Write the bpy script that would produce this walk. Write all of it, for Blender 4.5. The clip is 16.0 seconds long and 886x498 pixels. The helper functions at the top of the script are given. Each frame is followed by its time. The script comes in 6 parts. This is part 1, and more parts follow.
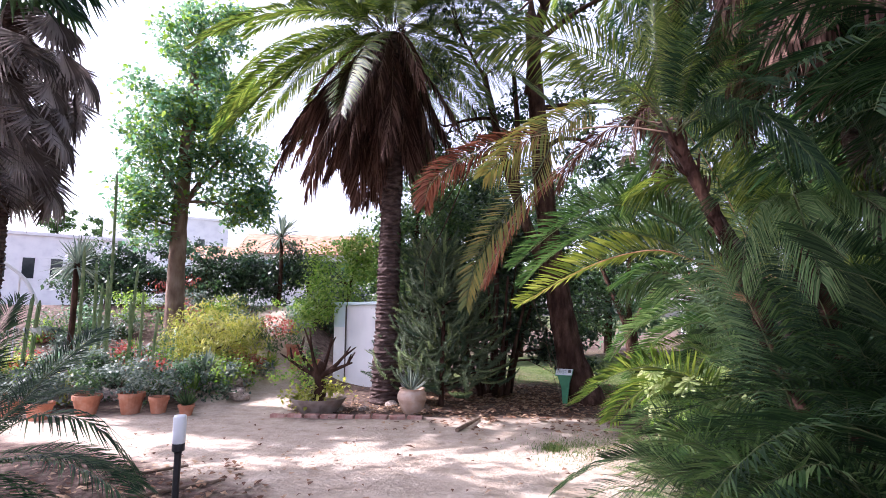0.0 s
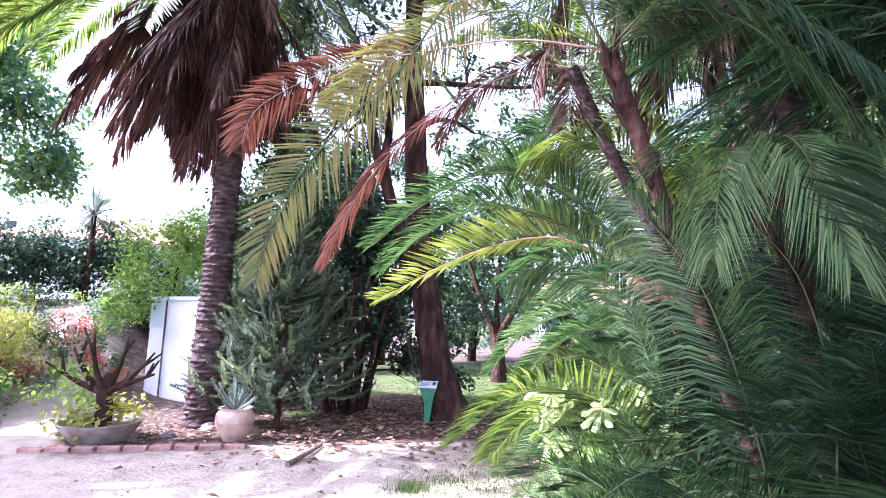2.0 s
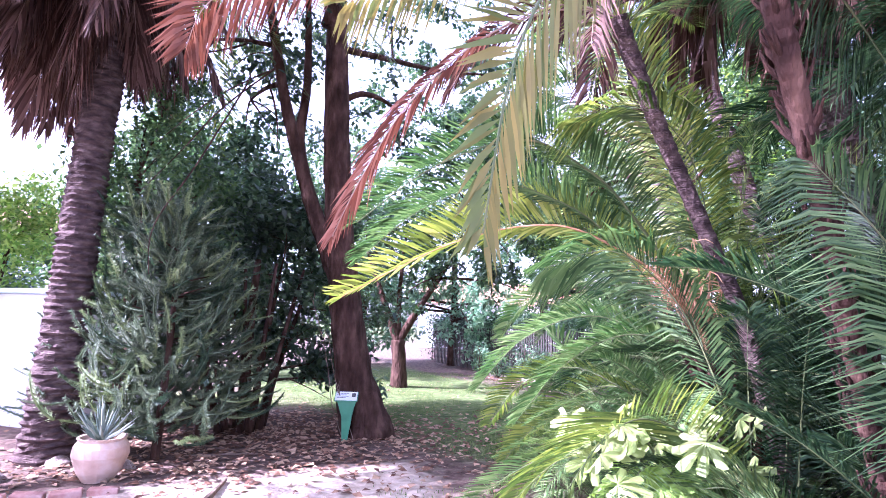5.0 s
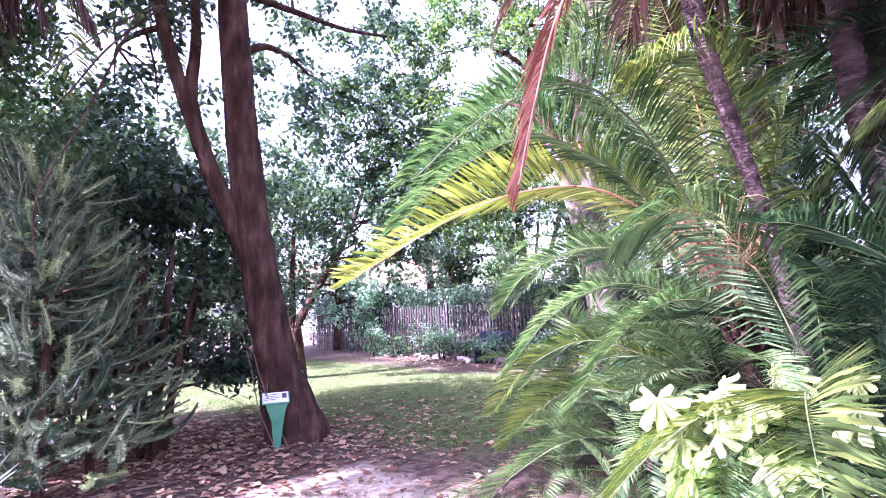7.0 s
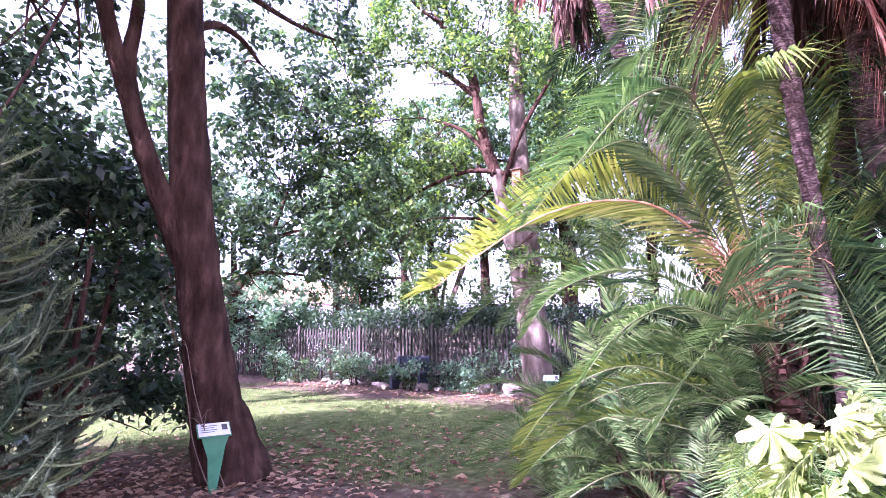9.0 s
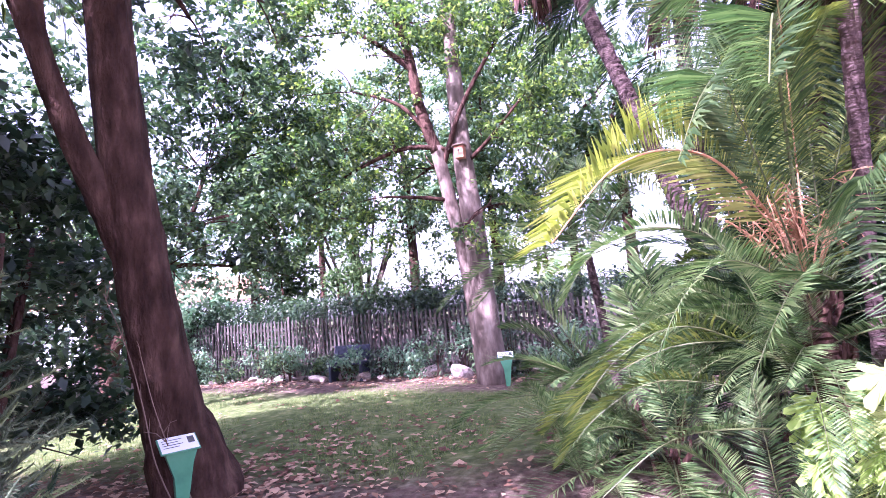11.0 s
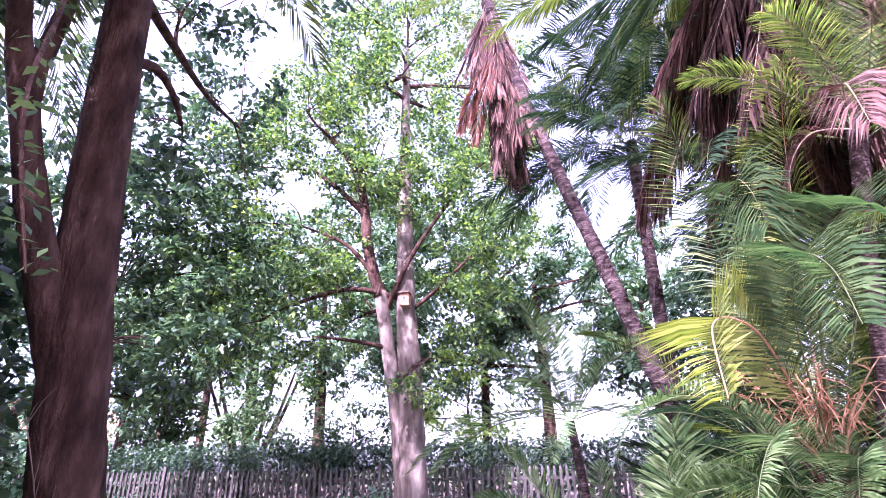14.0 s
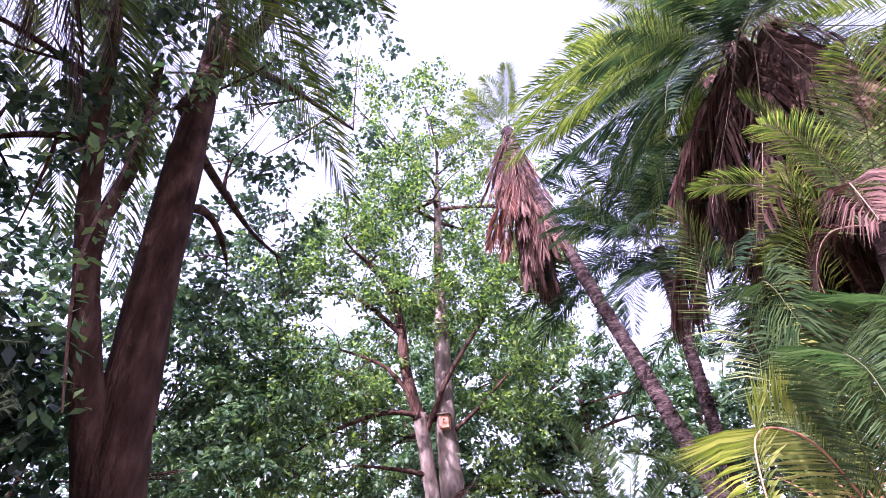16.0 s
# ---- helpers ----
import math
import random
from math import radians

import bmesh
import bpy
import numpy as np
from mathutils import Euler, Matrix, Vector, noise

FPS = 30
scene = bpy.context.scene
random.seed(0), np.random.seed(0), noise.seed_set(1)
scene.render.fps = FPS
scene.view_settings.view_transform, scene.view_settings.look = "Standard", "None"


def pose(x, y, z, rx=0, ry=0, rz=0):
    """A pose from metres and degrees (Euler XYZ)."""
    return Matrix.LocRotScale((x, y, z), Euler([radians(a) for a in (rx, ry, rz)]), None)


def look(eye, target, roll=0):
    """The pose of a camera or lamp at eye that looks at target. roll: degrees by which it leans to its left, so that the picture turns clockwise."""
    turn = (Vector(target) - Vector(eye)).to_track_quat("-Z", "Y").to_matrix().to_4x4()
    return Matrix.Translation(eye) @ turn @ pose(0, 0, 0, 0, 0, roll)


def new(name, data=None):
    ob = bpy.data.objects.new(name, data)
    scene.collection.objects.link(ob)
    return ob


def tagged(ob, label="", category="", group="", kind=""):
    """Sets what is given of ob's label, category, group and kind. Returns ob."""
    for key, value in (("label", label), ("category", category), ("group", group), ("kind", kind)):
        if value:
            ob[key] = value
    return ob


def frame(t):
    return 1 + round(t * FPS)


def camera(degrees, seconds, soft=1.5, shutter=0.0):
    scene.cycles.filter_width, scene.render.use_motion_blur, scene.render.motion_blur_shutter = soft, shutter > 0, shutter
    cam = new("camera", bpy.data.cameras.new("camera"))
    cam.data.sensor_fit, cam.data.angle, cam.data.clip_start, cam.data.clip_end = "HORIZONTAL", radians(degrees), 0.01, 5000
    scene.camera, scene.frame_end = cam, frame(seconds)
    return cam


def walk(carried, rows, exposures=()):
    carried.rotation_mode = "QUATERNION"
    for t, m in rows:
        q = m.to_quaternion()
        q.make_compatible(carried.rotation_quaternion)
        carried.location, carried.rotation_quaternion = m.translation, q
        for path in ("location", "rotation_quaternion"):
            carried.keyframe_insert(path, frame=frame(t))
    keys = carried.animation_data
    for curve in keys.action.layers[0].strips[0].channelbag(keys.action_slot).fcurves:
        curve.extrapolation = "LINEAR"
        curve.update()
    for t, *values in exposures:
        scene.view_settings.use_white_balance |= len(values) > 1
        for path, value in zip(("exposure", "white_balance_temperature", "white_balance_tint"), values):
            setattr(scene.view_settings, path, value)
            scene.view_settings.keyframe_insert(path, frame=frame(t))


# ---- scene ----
# The camera and its walk
cam = camera(80, 16.0, soft=0.8)
walk(cam, [
    (0, look((-0.015, -0.087, 1.565), (0.002, 1.897, 1.810), 0.36)),
    (0.5, look((0.069, 0.327, 1.574), (0.177, 2.301, 1.873), -1.02)),
    (1, look((0.182, 0.757, 1.549), (0.474, 2.717, 1.820), -1.00)),
    (1.5, look((0.234, 1.145, 1.495), (0.552, 3.105, 1.737), -0.63)),
    (2, look((0.292, 1.377, 1.510), (0.793, 3.294, 1.785), 1.74)),
    (2.5, look((0.235, 1.612, 1.511), (0.803, 3.513, 1.763), -0.55)),
    (3, look((0.212, 1.853, 1.479), (0.828, 3.738, 1.736), 3.20)),
    (3.5, look((0.131, 2.026, 1.461), (0.965, 3.827, 1.707), 2.17)),
    (3.7, look((0.105, 2.083, 1.446), (0.968, 3.866, 1.723), 2.48)),
    (5.8, look((-0.469, 2.953, 1.557), (0.686, 4.565, 1.811), -1.11)),
    (6, look((-0.553, 3.061, 1.560), (0.700, 4.599, 1.813), -1.57)),
    (6.5, look((-0.669, 3.326, 1.552), (0.709, 4.764, 1.740), -2.07)),
    (7, look((-0.651, 3.629, 1.534), (0.738, 5.053, 1.744), -2.35)),
    (7.5, look((-0.753, 3.890, 1.516), (0.789, 5.139, 1.774), -0.39)),
    (8, look((-0.817, 4.144, 1.523), (0.765, 5.352, 1.726), -2.51)),
    (8.5, look((-0.863, 4.363, 1.522), (0.649, 5.653, 1.748), -3.60)),
    (9, look((-0.974, 4.655, 1.513), (0.683, 5.736, 1.805), -0.65)),
    (9.5, look((-1.051, 4.891, 1.526), (0.699, 5.843, 1.699), -0.57)),
    (9.7, look((-1.055, 4.978, 1.521), (0.700, 5.921, 1.690), -1.71)),
    (11.8, look((-0.962, 5.997, 1.413), (0.928, 6.574, 1.720), -1.95)),
    (12, look((-0.967, 6.108, 1.398), (0.929, 6.640, 1.744), -0.05)),
    (12.5, look((-1.016, 6.383, 1.397), (0.919, 6.752, 1.741), -1.64)),
    (13, look((-1.071, 6.568, 1.402), (0.865, 6.834, 1.826), -1.81)),
    (13.5, look((-1.053, 6.575, 1.451), (0.815, 6.890, 2.093), -0.84)),
    (14, look((-1.023, 6.561, 1.479), (0.795, 6.882, 2.247), -0.88)),
    (14.5, look((-1.028, 6.553, 1.482), (0.735, 6.890, 2.363), -0.83)),
    (15, look((-1.033, 6.540, 1.490), (0.688, 6.881, 2.449), -1.50)),
    (15.5, look((-1.047, 6.514, 1.486), (0.625, 6.870, 2.526), -1.78)),
    (16, look((-1.087, 6.447, 1.454), (0.495, 6.857, 2.607), -1.89)),
], exposures=[(0, 1.15, 5720, 31), (0.9, 1.45, 5620, 34), (1.6, 2.08, 5280, 36), (3.5, 2.38, 5060, 42), (7, 2.76, 5180, 62),
              (9.5, 2.55, 5350, 66), (12.5, 2.54, 5280, 67), (14.5, 2.22, 5340, 61), (16, 1.76, 5520, 56)])

# World and sun
SUN_TO = Vector((-0.93, 0.22, 0.85)).normalized()
world = bpy.data.worlds.new("sky")
scene.world = world
world.use_nodes = True
wn = world.node_tree.nodes
sky = wn.new("ShaderNodeTexSky")
sky.sky_type = "NISHITA"
sky.sun_disc = False
sky.sun_elevation = math.asin(SUN_TO.z)
sky.sun_rotation = math.atan2(SUN_TO.x, SUN_TO.y)
sky.air_density, sky.dust_density, sky.ozone_density = 1.2, 3.0, 1.0
wn["Background"].inputs["Strength"].default_value = 0.15
haze = wn.new("ShaderNodeHueSaturation")
haze.inputs["Saturation"].default_value, haze.inputs["Value"].default_value = 0.42, 1.25
world.node_tree.links.new(sky.outputs[0], haze.inputs["Color"])
world.node_tree.links.new(haze.outputs[0], wn["Background"].inputs["Color"])
sun = new("sun", bpy.data.lights.new("sun", "SUN"))
sun.data.energy, sun.data.angle, sun.data.color = 5.0, radians(0.53), (1.0, 0.95, 0.86)
sun.rotation_euler = SUN_TO.to_track_quat("Z", "Y").to_euler()
tagged(sun, "low warm afternoon sun", "sun", kind="structure")

# Materials
def material(name, colours, rough=0.7, scale=8.0, detail=6.0, bump=0.3, bump_scale=40.0, translucent=0.0, island=0.0, metal=0.0,
             spec=0.4, stretch=(1, 1, 1), vary=0.0, bump_dist=0.01):
    m = bpy.data.materials.new(name)
    m.use_nodes = True
    nt = m.node_tree
    n, link = nt.nodes, nt.links.new
    b = n["Principled BSDF"]
    b.inputs["Roughness"].default_value = rough
    b.inputs["Metallic"].default_value = metal
    b.inputs["Specular IOR Level"].default_value = spec
    tc, mp = n.new("ShaderNodeTexCoord"), n.new("ShaderNodeMapping")
    mp.inputs["Scale"].default_value = stretch
    link(tc.outputs["Object"], mp.inputs["Vector"])
    no = n.new("ShaderNodeTexNoise")
    no.inputs["Scale"].default_value, no.inputs["Detail"].default_value = scale, detail
    link(mp.outputs[0], no.inputs["Vector"])
    ramp = n.new("ShaderNodeValToRGB")
    el = ramp.color_ramp.elements
    while len(el) < len(colours):
        el.new(0.5)
    for i, c in enumerate(colours):
        el[i].position = 0.3 + 0.4 * i / max(1, len(colours) - 1)
        el[i].color = (*c, 1)
    fac = no.outputs["Fac"]
    if island:
        ge, mix = n.new("ShaderNodeNewGeometry"), n.new("ShaderNodeMix")
        mix.inputs["Factor"].default_value = island
        link(fac, mix.inputs["A"])
        link(ge.outputs["Random Per Island"], mix.inputs["B"])
        fac = mix.outputs["Result"]
    link(fac, ramp.inputs["Fac"])
    col = ramp.outputs["Color"]
    if vary:
        oi, hs, mr = n.new("ShaderNodeObjectInfo"), n.new("ShaderNodeHueSaturation"), n.new("ShaderNodeMapRange")
        mr.inputs["To Min"].default_value, mr.inputs["To Max"].default_value = 1 - vary, 1 + vary
        link(oi.outputs["Random"], mr.inputs["Value"])
        link(mr.outputs[0], hs.inputs["Value"])
        link(col, hs.inputs["Color"])
        col = hs.outputs["Color"]
    link(col, b.inputs["Base Color"])
    if bump:
        nb, bp = n.new("ShaderNodeTexNoise"), n.new("ShaderNodeBump")
        nb.inputs["Scale"].default_value, nb.inputs["Detail"].default_value = bump_scale, 5
        link(mp.outputs[0], nb.inputs["Vector"])
        bp.inputs["Strength"].default_value, bp.inputs["Distance"].default_value = bump, bump_dist
        link(nb.outputs["Fac"], bp.inputs["Height"])
        link(bp.outputs[0], b.inputs["Normal"])
    if translucent:
        tr, mx = n.new("ShaderNodeBsdfTranslucent"), n.new("ShaderNodeMixShader")
        mx.inputs[0].default_value = translucent
        br = n.new("ShaderNodeHueSaturation")
        br.inputs["Value"].default_value, br.inputs["Saturation"].default_value = 1.5, 1.15
        link(col, br.inputs["Color"])
        link(br.outputs[0], tr.inputs["Color"])
        link(b.outputs[0], mx.inputs[1])
        link(tr.outputs[0], mx.inputs[2])
        link(mx.outputs[0], n["Material Output"].inputs["Surface"])
    return m


FROND = material("palm_frond", [(0.05, 0.085, 0.022), (0.105, 0.16, 0.036), (0.21, 0.25, 0.06)], 0.5, 3, island=0.5, translucent=0.4, bump=0, spec=0.32, vary=0.25)
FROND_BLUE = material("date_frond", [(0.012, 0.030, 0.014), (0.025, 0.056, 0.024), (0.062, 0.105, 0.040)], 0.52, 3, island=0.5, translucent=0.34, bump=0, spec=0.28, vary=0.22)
FROND_YELLOW = material("yellowing_frond", [(0.15, 0.15, 0.045), (0.26, 0.215, 0.065), (0.13, 0.165, 0.05)], 0.55, 3, island=0.6, translucent=0.3, bump=0, vary=0.15)
FROND_DEAD = material("dead_frond", [(0.045, 0.023, 0.018), (0.10, 0.051, 0.04), (0.18, 0.105, 0.08)], 0.8, 3, island=0.6, translucent=0.12, bump=0, vary=0.3, spec=0.15)
FROND_RED = material("dried_red_frond", [(0.10, 0.036, 0.022), (0.20, 0.078, 0.047), (0.31, 0.15, 0.10)], 0.75, 3, island=0.6, translucent=0.2, bump=0, vary=0.2, spec=0.2)
# brighter frond copy: sunshine on the arching fronds is put into its colour
FROND_SUNLIT = material("sunlit_yellow_green_frond", [(0.11, 0.15, 0.03), (0.21, 0.26, 0.05), (0.34, 0.36, 0.10)], 0.4, 3, island=0.5, translucent=0.4, bump=0, spec=0.5, vary=0.15)
FROND_PALE = material("pale_blue_green_frond", [(0.055, 0.115, 0.036), (0.115, 0.195, 0.066), (0.21, 0.285, 0.115)], 0.5, 3, island=0.5, translucent=0.36, bump=0, spec=0.3, vary=0.2)
FROND_MID = material("fresh_green_frond", [(0.03, 0.066, 0.022), (0.062, 0.115, 0.036), (0.11, 0.17, 0.06)], 0.5, 3, island=0.5, translucent=0.4, bump=0, spec=0.3, vary=0.2)
STALK = material("dry_orange_stalk", [(0.28, 0.13, 0.06), (0.42, 0.22, 0.11), (0.50, 0.32, 0.18)], 0.7, 6, bump=0.15, spec=0.25)
RACHIS = material("frond_stalk", [(0.06, 0.085, 0.03), (0.12, 0.13, 0.05)], 0.55, 6, bump=0.1, spec=0.3)
FAN_DRY = material("dry_grey_fan_leaf", [(0.09, 0.075, 0.07), (0.19, 0.165, 0.155), (0.32, 0.285, 0.27)], 0.75, 3, island=0.6, translucent=0.2, bump=0, vary=0.3, spec=0.2)
RACHIS_DEAD = material("dead_frond_stalk", [(0.20, 0.12, 0.08), (0.36, 0.24, 0.17)], 0.7, 6, bump=0.2)
PALM_BARK = material("palm_bark", [(0.035, 0.023, 0.022), (0.085, 0.057, 0.052), (0.16, 0.115, 0.10)], 0.92, 7, bump=1.0, bump_scale=30, stretch=(1, 1, 2.5), bump_dist=0.025, spec=0.12)
BARK_TAN = material("tan_bark", [(0.11, 0.07, 0.052), (0.20, 0.135, 0.10), (0.30, 0.22, 0.175)], 0.92, 6, bump=0.9, bump_scale=24, stretch=(1, 1, 0.4), bump_dist=0.02, spec=0.15)
FIBRE = material("palm_leaf_base", [(0.022, 0.012, 0.010), (0.055, 0.028, 0.021), (0.12, 0.066, 0.046)], 0.92, 12, bump=0.9, bump_scale=60, stretch=(1, 1, 0.3), spec=0.12, vary=0.25)
BARK = material("brown_bark", [(0.024, 0.012, 0.008), (0.058, 0.030, 0.021), (0.115, 0.066, 0.046)], 0.92, 9, detail=9, bump=1.0, bump_scale=22, stretch=(1, 1, 0.35), bump_dist=0.06, spec=0.15)
BARK_PALE = material("pale_flaking_bark", [(0.06, 0.045, 0.035), (0.14, 0.107, 0.083), (0.28, 0.23, 0.185)], 0.9, 6, bump=0.9, bump_scale=22, stretch=(1, 1, 0.4), bump_dist=0.02, spec=0.15)
LEAF_DARK = material("dark_evergreen_leaf", [(0.02, 0.045, 0.024), (0.042, 0.082, 0.04), (0.075, 0.125, 0.058)], 0.4, 3, island=0.7, translucent=0.32, bump=0, spec=0.55)
LEAF_MID = material("green_leaf", [(0.038, 0.08, 0.03), (0.07, 0.13, 0.048), (0.12, 0.19, 0.065)], 0.5, 2, island=0.7, translucent=0.35, bump=0)
LEAF_BLUE = material("blue_green_leaf", [(0.09, 0.18, 0.10), (0.16, 0.28, 0.16), (0.25, 0.36, 0.22)], 0.4, 2, island=0.7, translucent=0.45, bump=0)
LEAF_LIGHT = material("light_green_leaf", [(0.13, 0.24, 0.045), (0.22, 0.34, 0.07), (0.32, 0.42, 0.11)], 0.5, 2, island=0.7, translucent=0.4, bump=0)
LEAF_YELLOW = material("yellow_green_leaf", [(0.24, 0.27, 0.05), (0.38, 0.38, 0.08), (0.46, 0.45, 0.15)], 0.5, 2, island=0.7, translucent=0.4, bump=0)
LEAF_GREY = material("grey_green_leaf", [(0.10, 0.14, 0.11), (0.18, 0.23, 0.18), (0.28, 0.32, 0.25)], 0.55, 2, island=0.7, translucent=0.2, bump=0)
LEAF_MAPLE_SUNLIT = material("sunlit_lobed_leaf", [(0.16, 0.23, 0.06), (0.26, 0.33, 0.10), (0.42, 0.44, 0.20)], 0.5, 4, island=0.3, translucent=0.3, bump=0, vary=0.25)
LEAF_SPINE = material("dull_conifer_needle", [(0.05, 0.075, 0.038), (0.10, 0.14, 0.07), (0.19, 0.24, 0.13)], 0.55, 2, island=0.5, translucent=0.15, bump=0)
LEAF_SHOOT = material("pale_new_conifer_shoot", [(0.13, 0.18, 0.07), (0.21, 0.27, 0.11), (0.30, 0.36, 0.17)], 0.5, 2, island=0.5, translucent=0.2, bump=0)
LITTER = material("fallen_leaf", [(0.12, 0.06, 0.036), (0.24, 0.13, 0.075), (0.40, 0.265, 0.165)], 0.8, 2, island=0.9, bump=0, spec=0.2)
GRASS = material("grass_blade", [(0.06, 0.11, 0.025), (0.11, 0.17, 0.045), (0.20, 0.23, 0.08)], 0.55, 1.5, island=0.6, translucent=0.3, bump=0)
CLAY = material("terracotta", [(0.36, 0.14, 0.08), (0.46, 0.20, 0.12), (0.54, 0.29, 0.20)], 0.85, 7, bump=0.3, bump_scale=60, spec=0.2, vary=0.15)
CLAY_PALE = material("weathered_pale_clay", [(0.42, 0.29, 0.21), (0.54, 0.38, 0.29), (0.62, 0.50, 0.42)], 0.9, 6, bump=0.3, bump_scale=50, spec=0.2)
STONE = material("garden_stone", [(0.22, 0.17, 0.14), (0.36, 0.29, 0.25), (0.50, 0.43, 0.38)], 0.9, 5, bump=0.8, bump_scale=18, spec=0.2, vary=0.25, bump_dist=0.02)
BRICK = material("old_brick", [(0.28, 0.14, 0.11), (0.40, 0.22, 0.18), (0.48, 0.34, 0.29)], 0.9, 9, bump=0.6, bump_scale=50, spec=0.2, vary=0.2)
SOIL = material("dark_soil", [(0.05, 0.035, 0.028), (0.11, 0.075, 0.06)], 0.95, 12, bump=0.8, bump_scale=40, spec=0.1)
PAINT_GREEN = material("green_painted_metal", [(0.03, 0.17, 0.085), (0.05, 0.24, 0.12), (0.07, 0.28, 0.15)], 0.45, 5, bump=0.1)
PAINT_WHITE = material("white_plaster", [(0.70, 0.70, 0.72), (0.80, 0.80, 0.81), (0.84, 0.84, 0.84)], 0.85, 1.2, bump=0.2, bump_scale=40, spec=0.2)
PANEL_WHITE = material("white_label_plate", [(0.74, 0.76, 0.78), (0.80, 0.81, 0.82)], 0.3, 3, bump=0)
INK = material("dark_print", [(0.05, 0.055, 0.05), (0.10, 0.10, 0.09)], 0.5, 20, bump=0)
BLACK = material("black_plastic", [(0.012, 0.012, 0.014), (0.03, 0.03, 0.032)], 0.5, 20, bump=0.1)
MILK = material("opal_plastic", [(0.74, 0.76, 0.79), (0.82, 0.83, 0.84)], 0.35, 5, bump=0)
ROOF = material("orange_roof_tile", [(0.40, 0.16, 0.09), (0.52, 0.24, 0.14), (0.56, 0.34, 0.24)], 0.85, 3, bump=0.4, vary=0.1)
TEAL = material("teal_shutter_paint", [(0.05, 0.22, 0.24), (0.08, 0.30, 0.32)], 0.5, 6, bump=0.1)
GLASS_DARK = material("dark_window_glass", [(0.015, 0.018, 0.022), (0.03, 0.035, 0.04)], 0.08, 3, bump=0, spec=0.6)
BENCH_PAINT = material("dark_blue_paint", [(0.02, 0.025, 0.045), (0.04, 0.05, 0.08)], 0.5, 6, bump=0.1)
FENCE = material("grey_fence_metal", [(0.035, 0.030, 0.026), (0.066, 0.057, 0.049), (0.135, 0.115, 0.098)], 0.55, 5, bump=0.2, metal=0.3, vary=0.2)
WOOD = material("weathered_stick", [(0.13, 0.09, 0.065), (0.26, 0.19, 0.14)], 0.9, 14, bump=0.5, stretch=(1, 1, 0.3), spec=0.15)
SHED_BLUE = material("pale_blue_sheet", [(0.56, 0.68, 0.74), (0.68, 0.78, 0.82)], 0.5, 2, bump=0.1)
CACTUS = material("cactus_skin", [(0.10, 0.16, 0.06), (0.17, 0.24, 0.10), (0.26, 0.30, 0.15)], 0.6, 9, bump=0.4, bump_scale=60)
PETAL = material("red_pink_petal", [(0.34, 0.08, 0.06), (0.46, 0.17, 0.14)], 0.6, 3, island=0.8, translucent=0.3, bump=0)


# Mesh building
class Shape:
    """Collects vertices and faces, with a material slot for each face."""

    def __init__(self):
        self.v, self.f, self.s = [], [], []

    def add(self, verts, faces, slot=0):
        k = len(self.v)
        self.v.extend(tuple(p) for p in verts)
        self.f.extend(tuple(i + k for i in f) for f in faces)
        self.s.extend([slot] * len(faces))

    def tube(self, pts, radii, n=8, slot=0, wobble=0.0, rng=None, caps=True):
        pts = [Vector(p) for p in pts]
        verts, faces = [], []
        up = Vector((0.13, 0.97, 0.2))
        for i, p in enumerate(pts):
            d = (pts[min(i + 1, len(pts) - 1)] - pts[max(i - 1, 0)]).normalized()
            a = d.cross(up)
            if a.length < 0.05:
                a = d.cross(Vector((1, 0, 0)))
            a.normalize()
            b = d.cross(a)
            for j in range(n):
                w = 2 * math.pi * j / n
                r = radii[i] * (1 + (rng.uniform(-wobble, wobble) if wobble else 0))
                verts.append(p + a * (r * math.cos(w)) + b * (r * math.sin(w)))
        for i in range(len(pts) - 1):
            for j in range(n):
                faces.append((i * n + j, i * n + (j + 1) % n, (i + 1) * n + (j + 1) % n, (i + 1) * n + j))
        if caps:
            faces.append(tuple(range(n - 1, -1, -1)))
            faces.append(tuple((len(pts) - 1) * n + j for j in range(n)))
        self.add(verts, faces, slot)

    def lathe(self, profile, n=24, slot=0, centre=(0, 0, 0)):
        c = Vector(centre)
        verts = [c + Vector((r * math.cos(2 * math.pi * j / n), r * math.sin(2 * math.pi * j / n), z)) for r, z in profile for j in range(n)]
        faces = [(i * n + j, i * n + (j + 1) % n, (i + 1) * n + (j + 1) % n, (i + 1) * n + j) for i in range(len(profile) - 1) for j in range(n)]
        self.add(verts, faces, slot)

    def box(self, lo, hi, slot=0, bevel=0.0):
        (x0, y0, z0), (x1, y1, z1) = lo, hi
        bm = bmesh.new()
        bmesh.ops.create_cube(bm, size=1.0, matrix=Matrix.Translation(((x0 + x1) / 2, (y0 + y1) / 2, (z0 + z1) / 2)) @ Matrix.Diagonal((x1 - x0, y1 - y0, z1 - z0, 1)))
        if bevel:
            bmesh.ops.bevel(bm, geom=bm.edges[:], offset=bevel, segments=1, affect="EDGES")
        bm.verts.index_update()
        self.add([v.co[:] for v in bm.verts], [[v.index for v in f.verts] for f in bm.faces], slot)
        bm.free()

    def mesh(self, name, *mats, smooth=False):
        me = bpy.data.meshes.new(name)
        me.from_pydata(self.v, [], self.f)
        for m in mats:
            me.materials.append(m)
        if len(mats) > 1:
            me.polygons.foreach_set("material_index", self.s)
        if smooth:
            me.polygons.foreach_set("use_smooth", [True] * len(me.polygons))
        me.update()
        return me


def empty(name, place=(0, 0, 0), label="", category="", group="", kind=""):
    ob = new(name)
    ob.location = place
    ob.empty_display_size = 0.1
    return tagged(ob, label, category, group, kind)


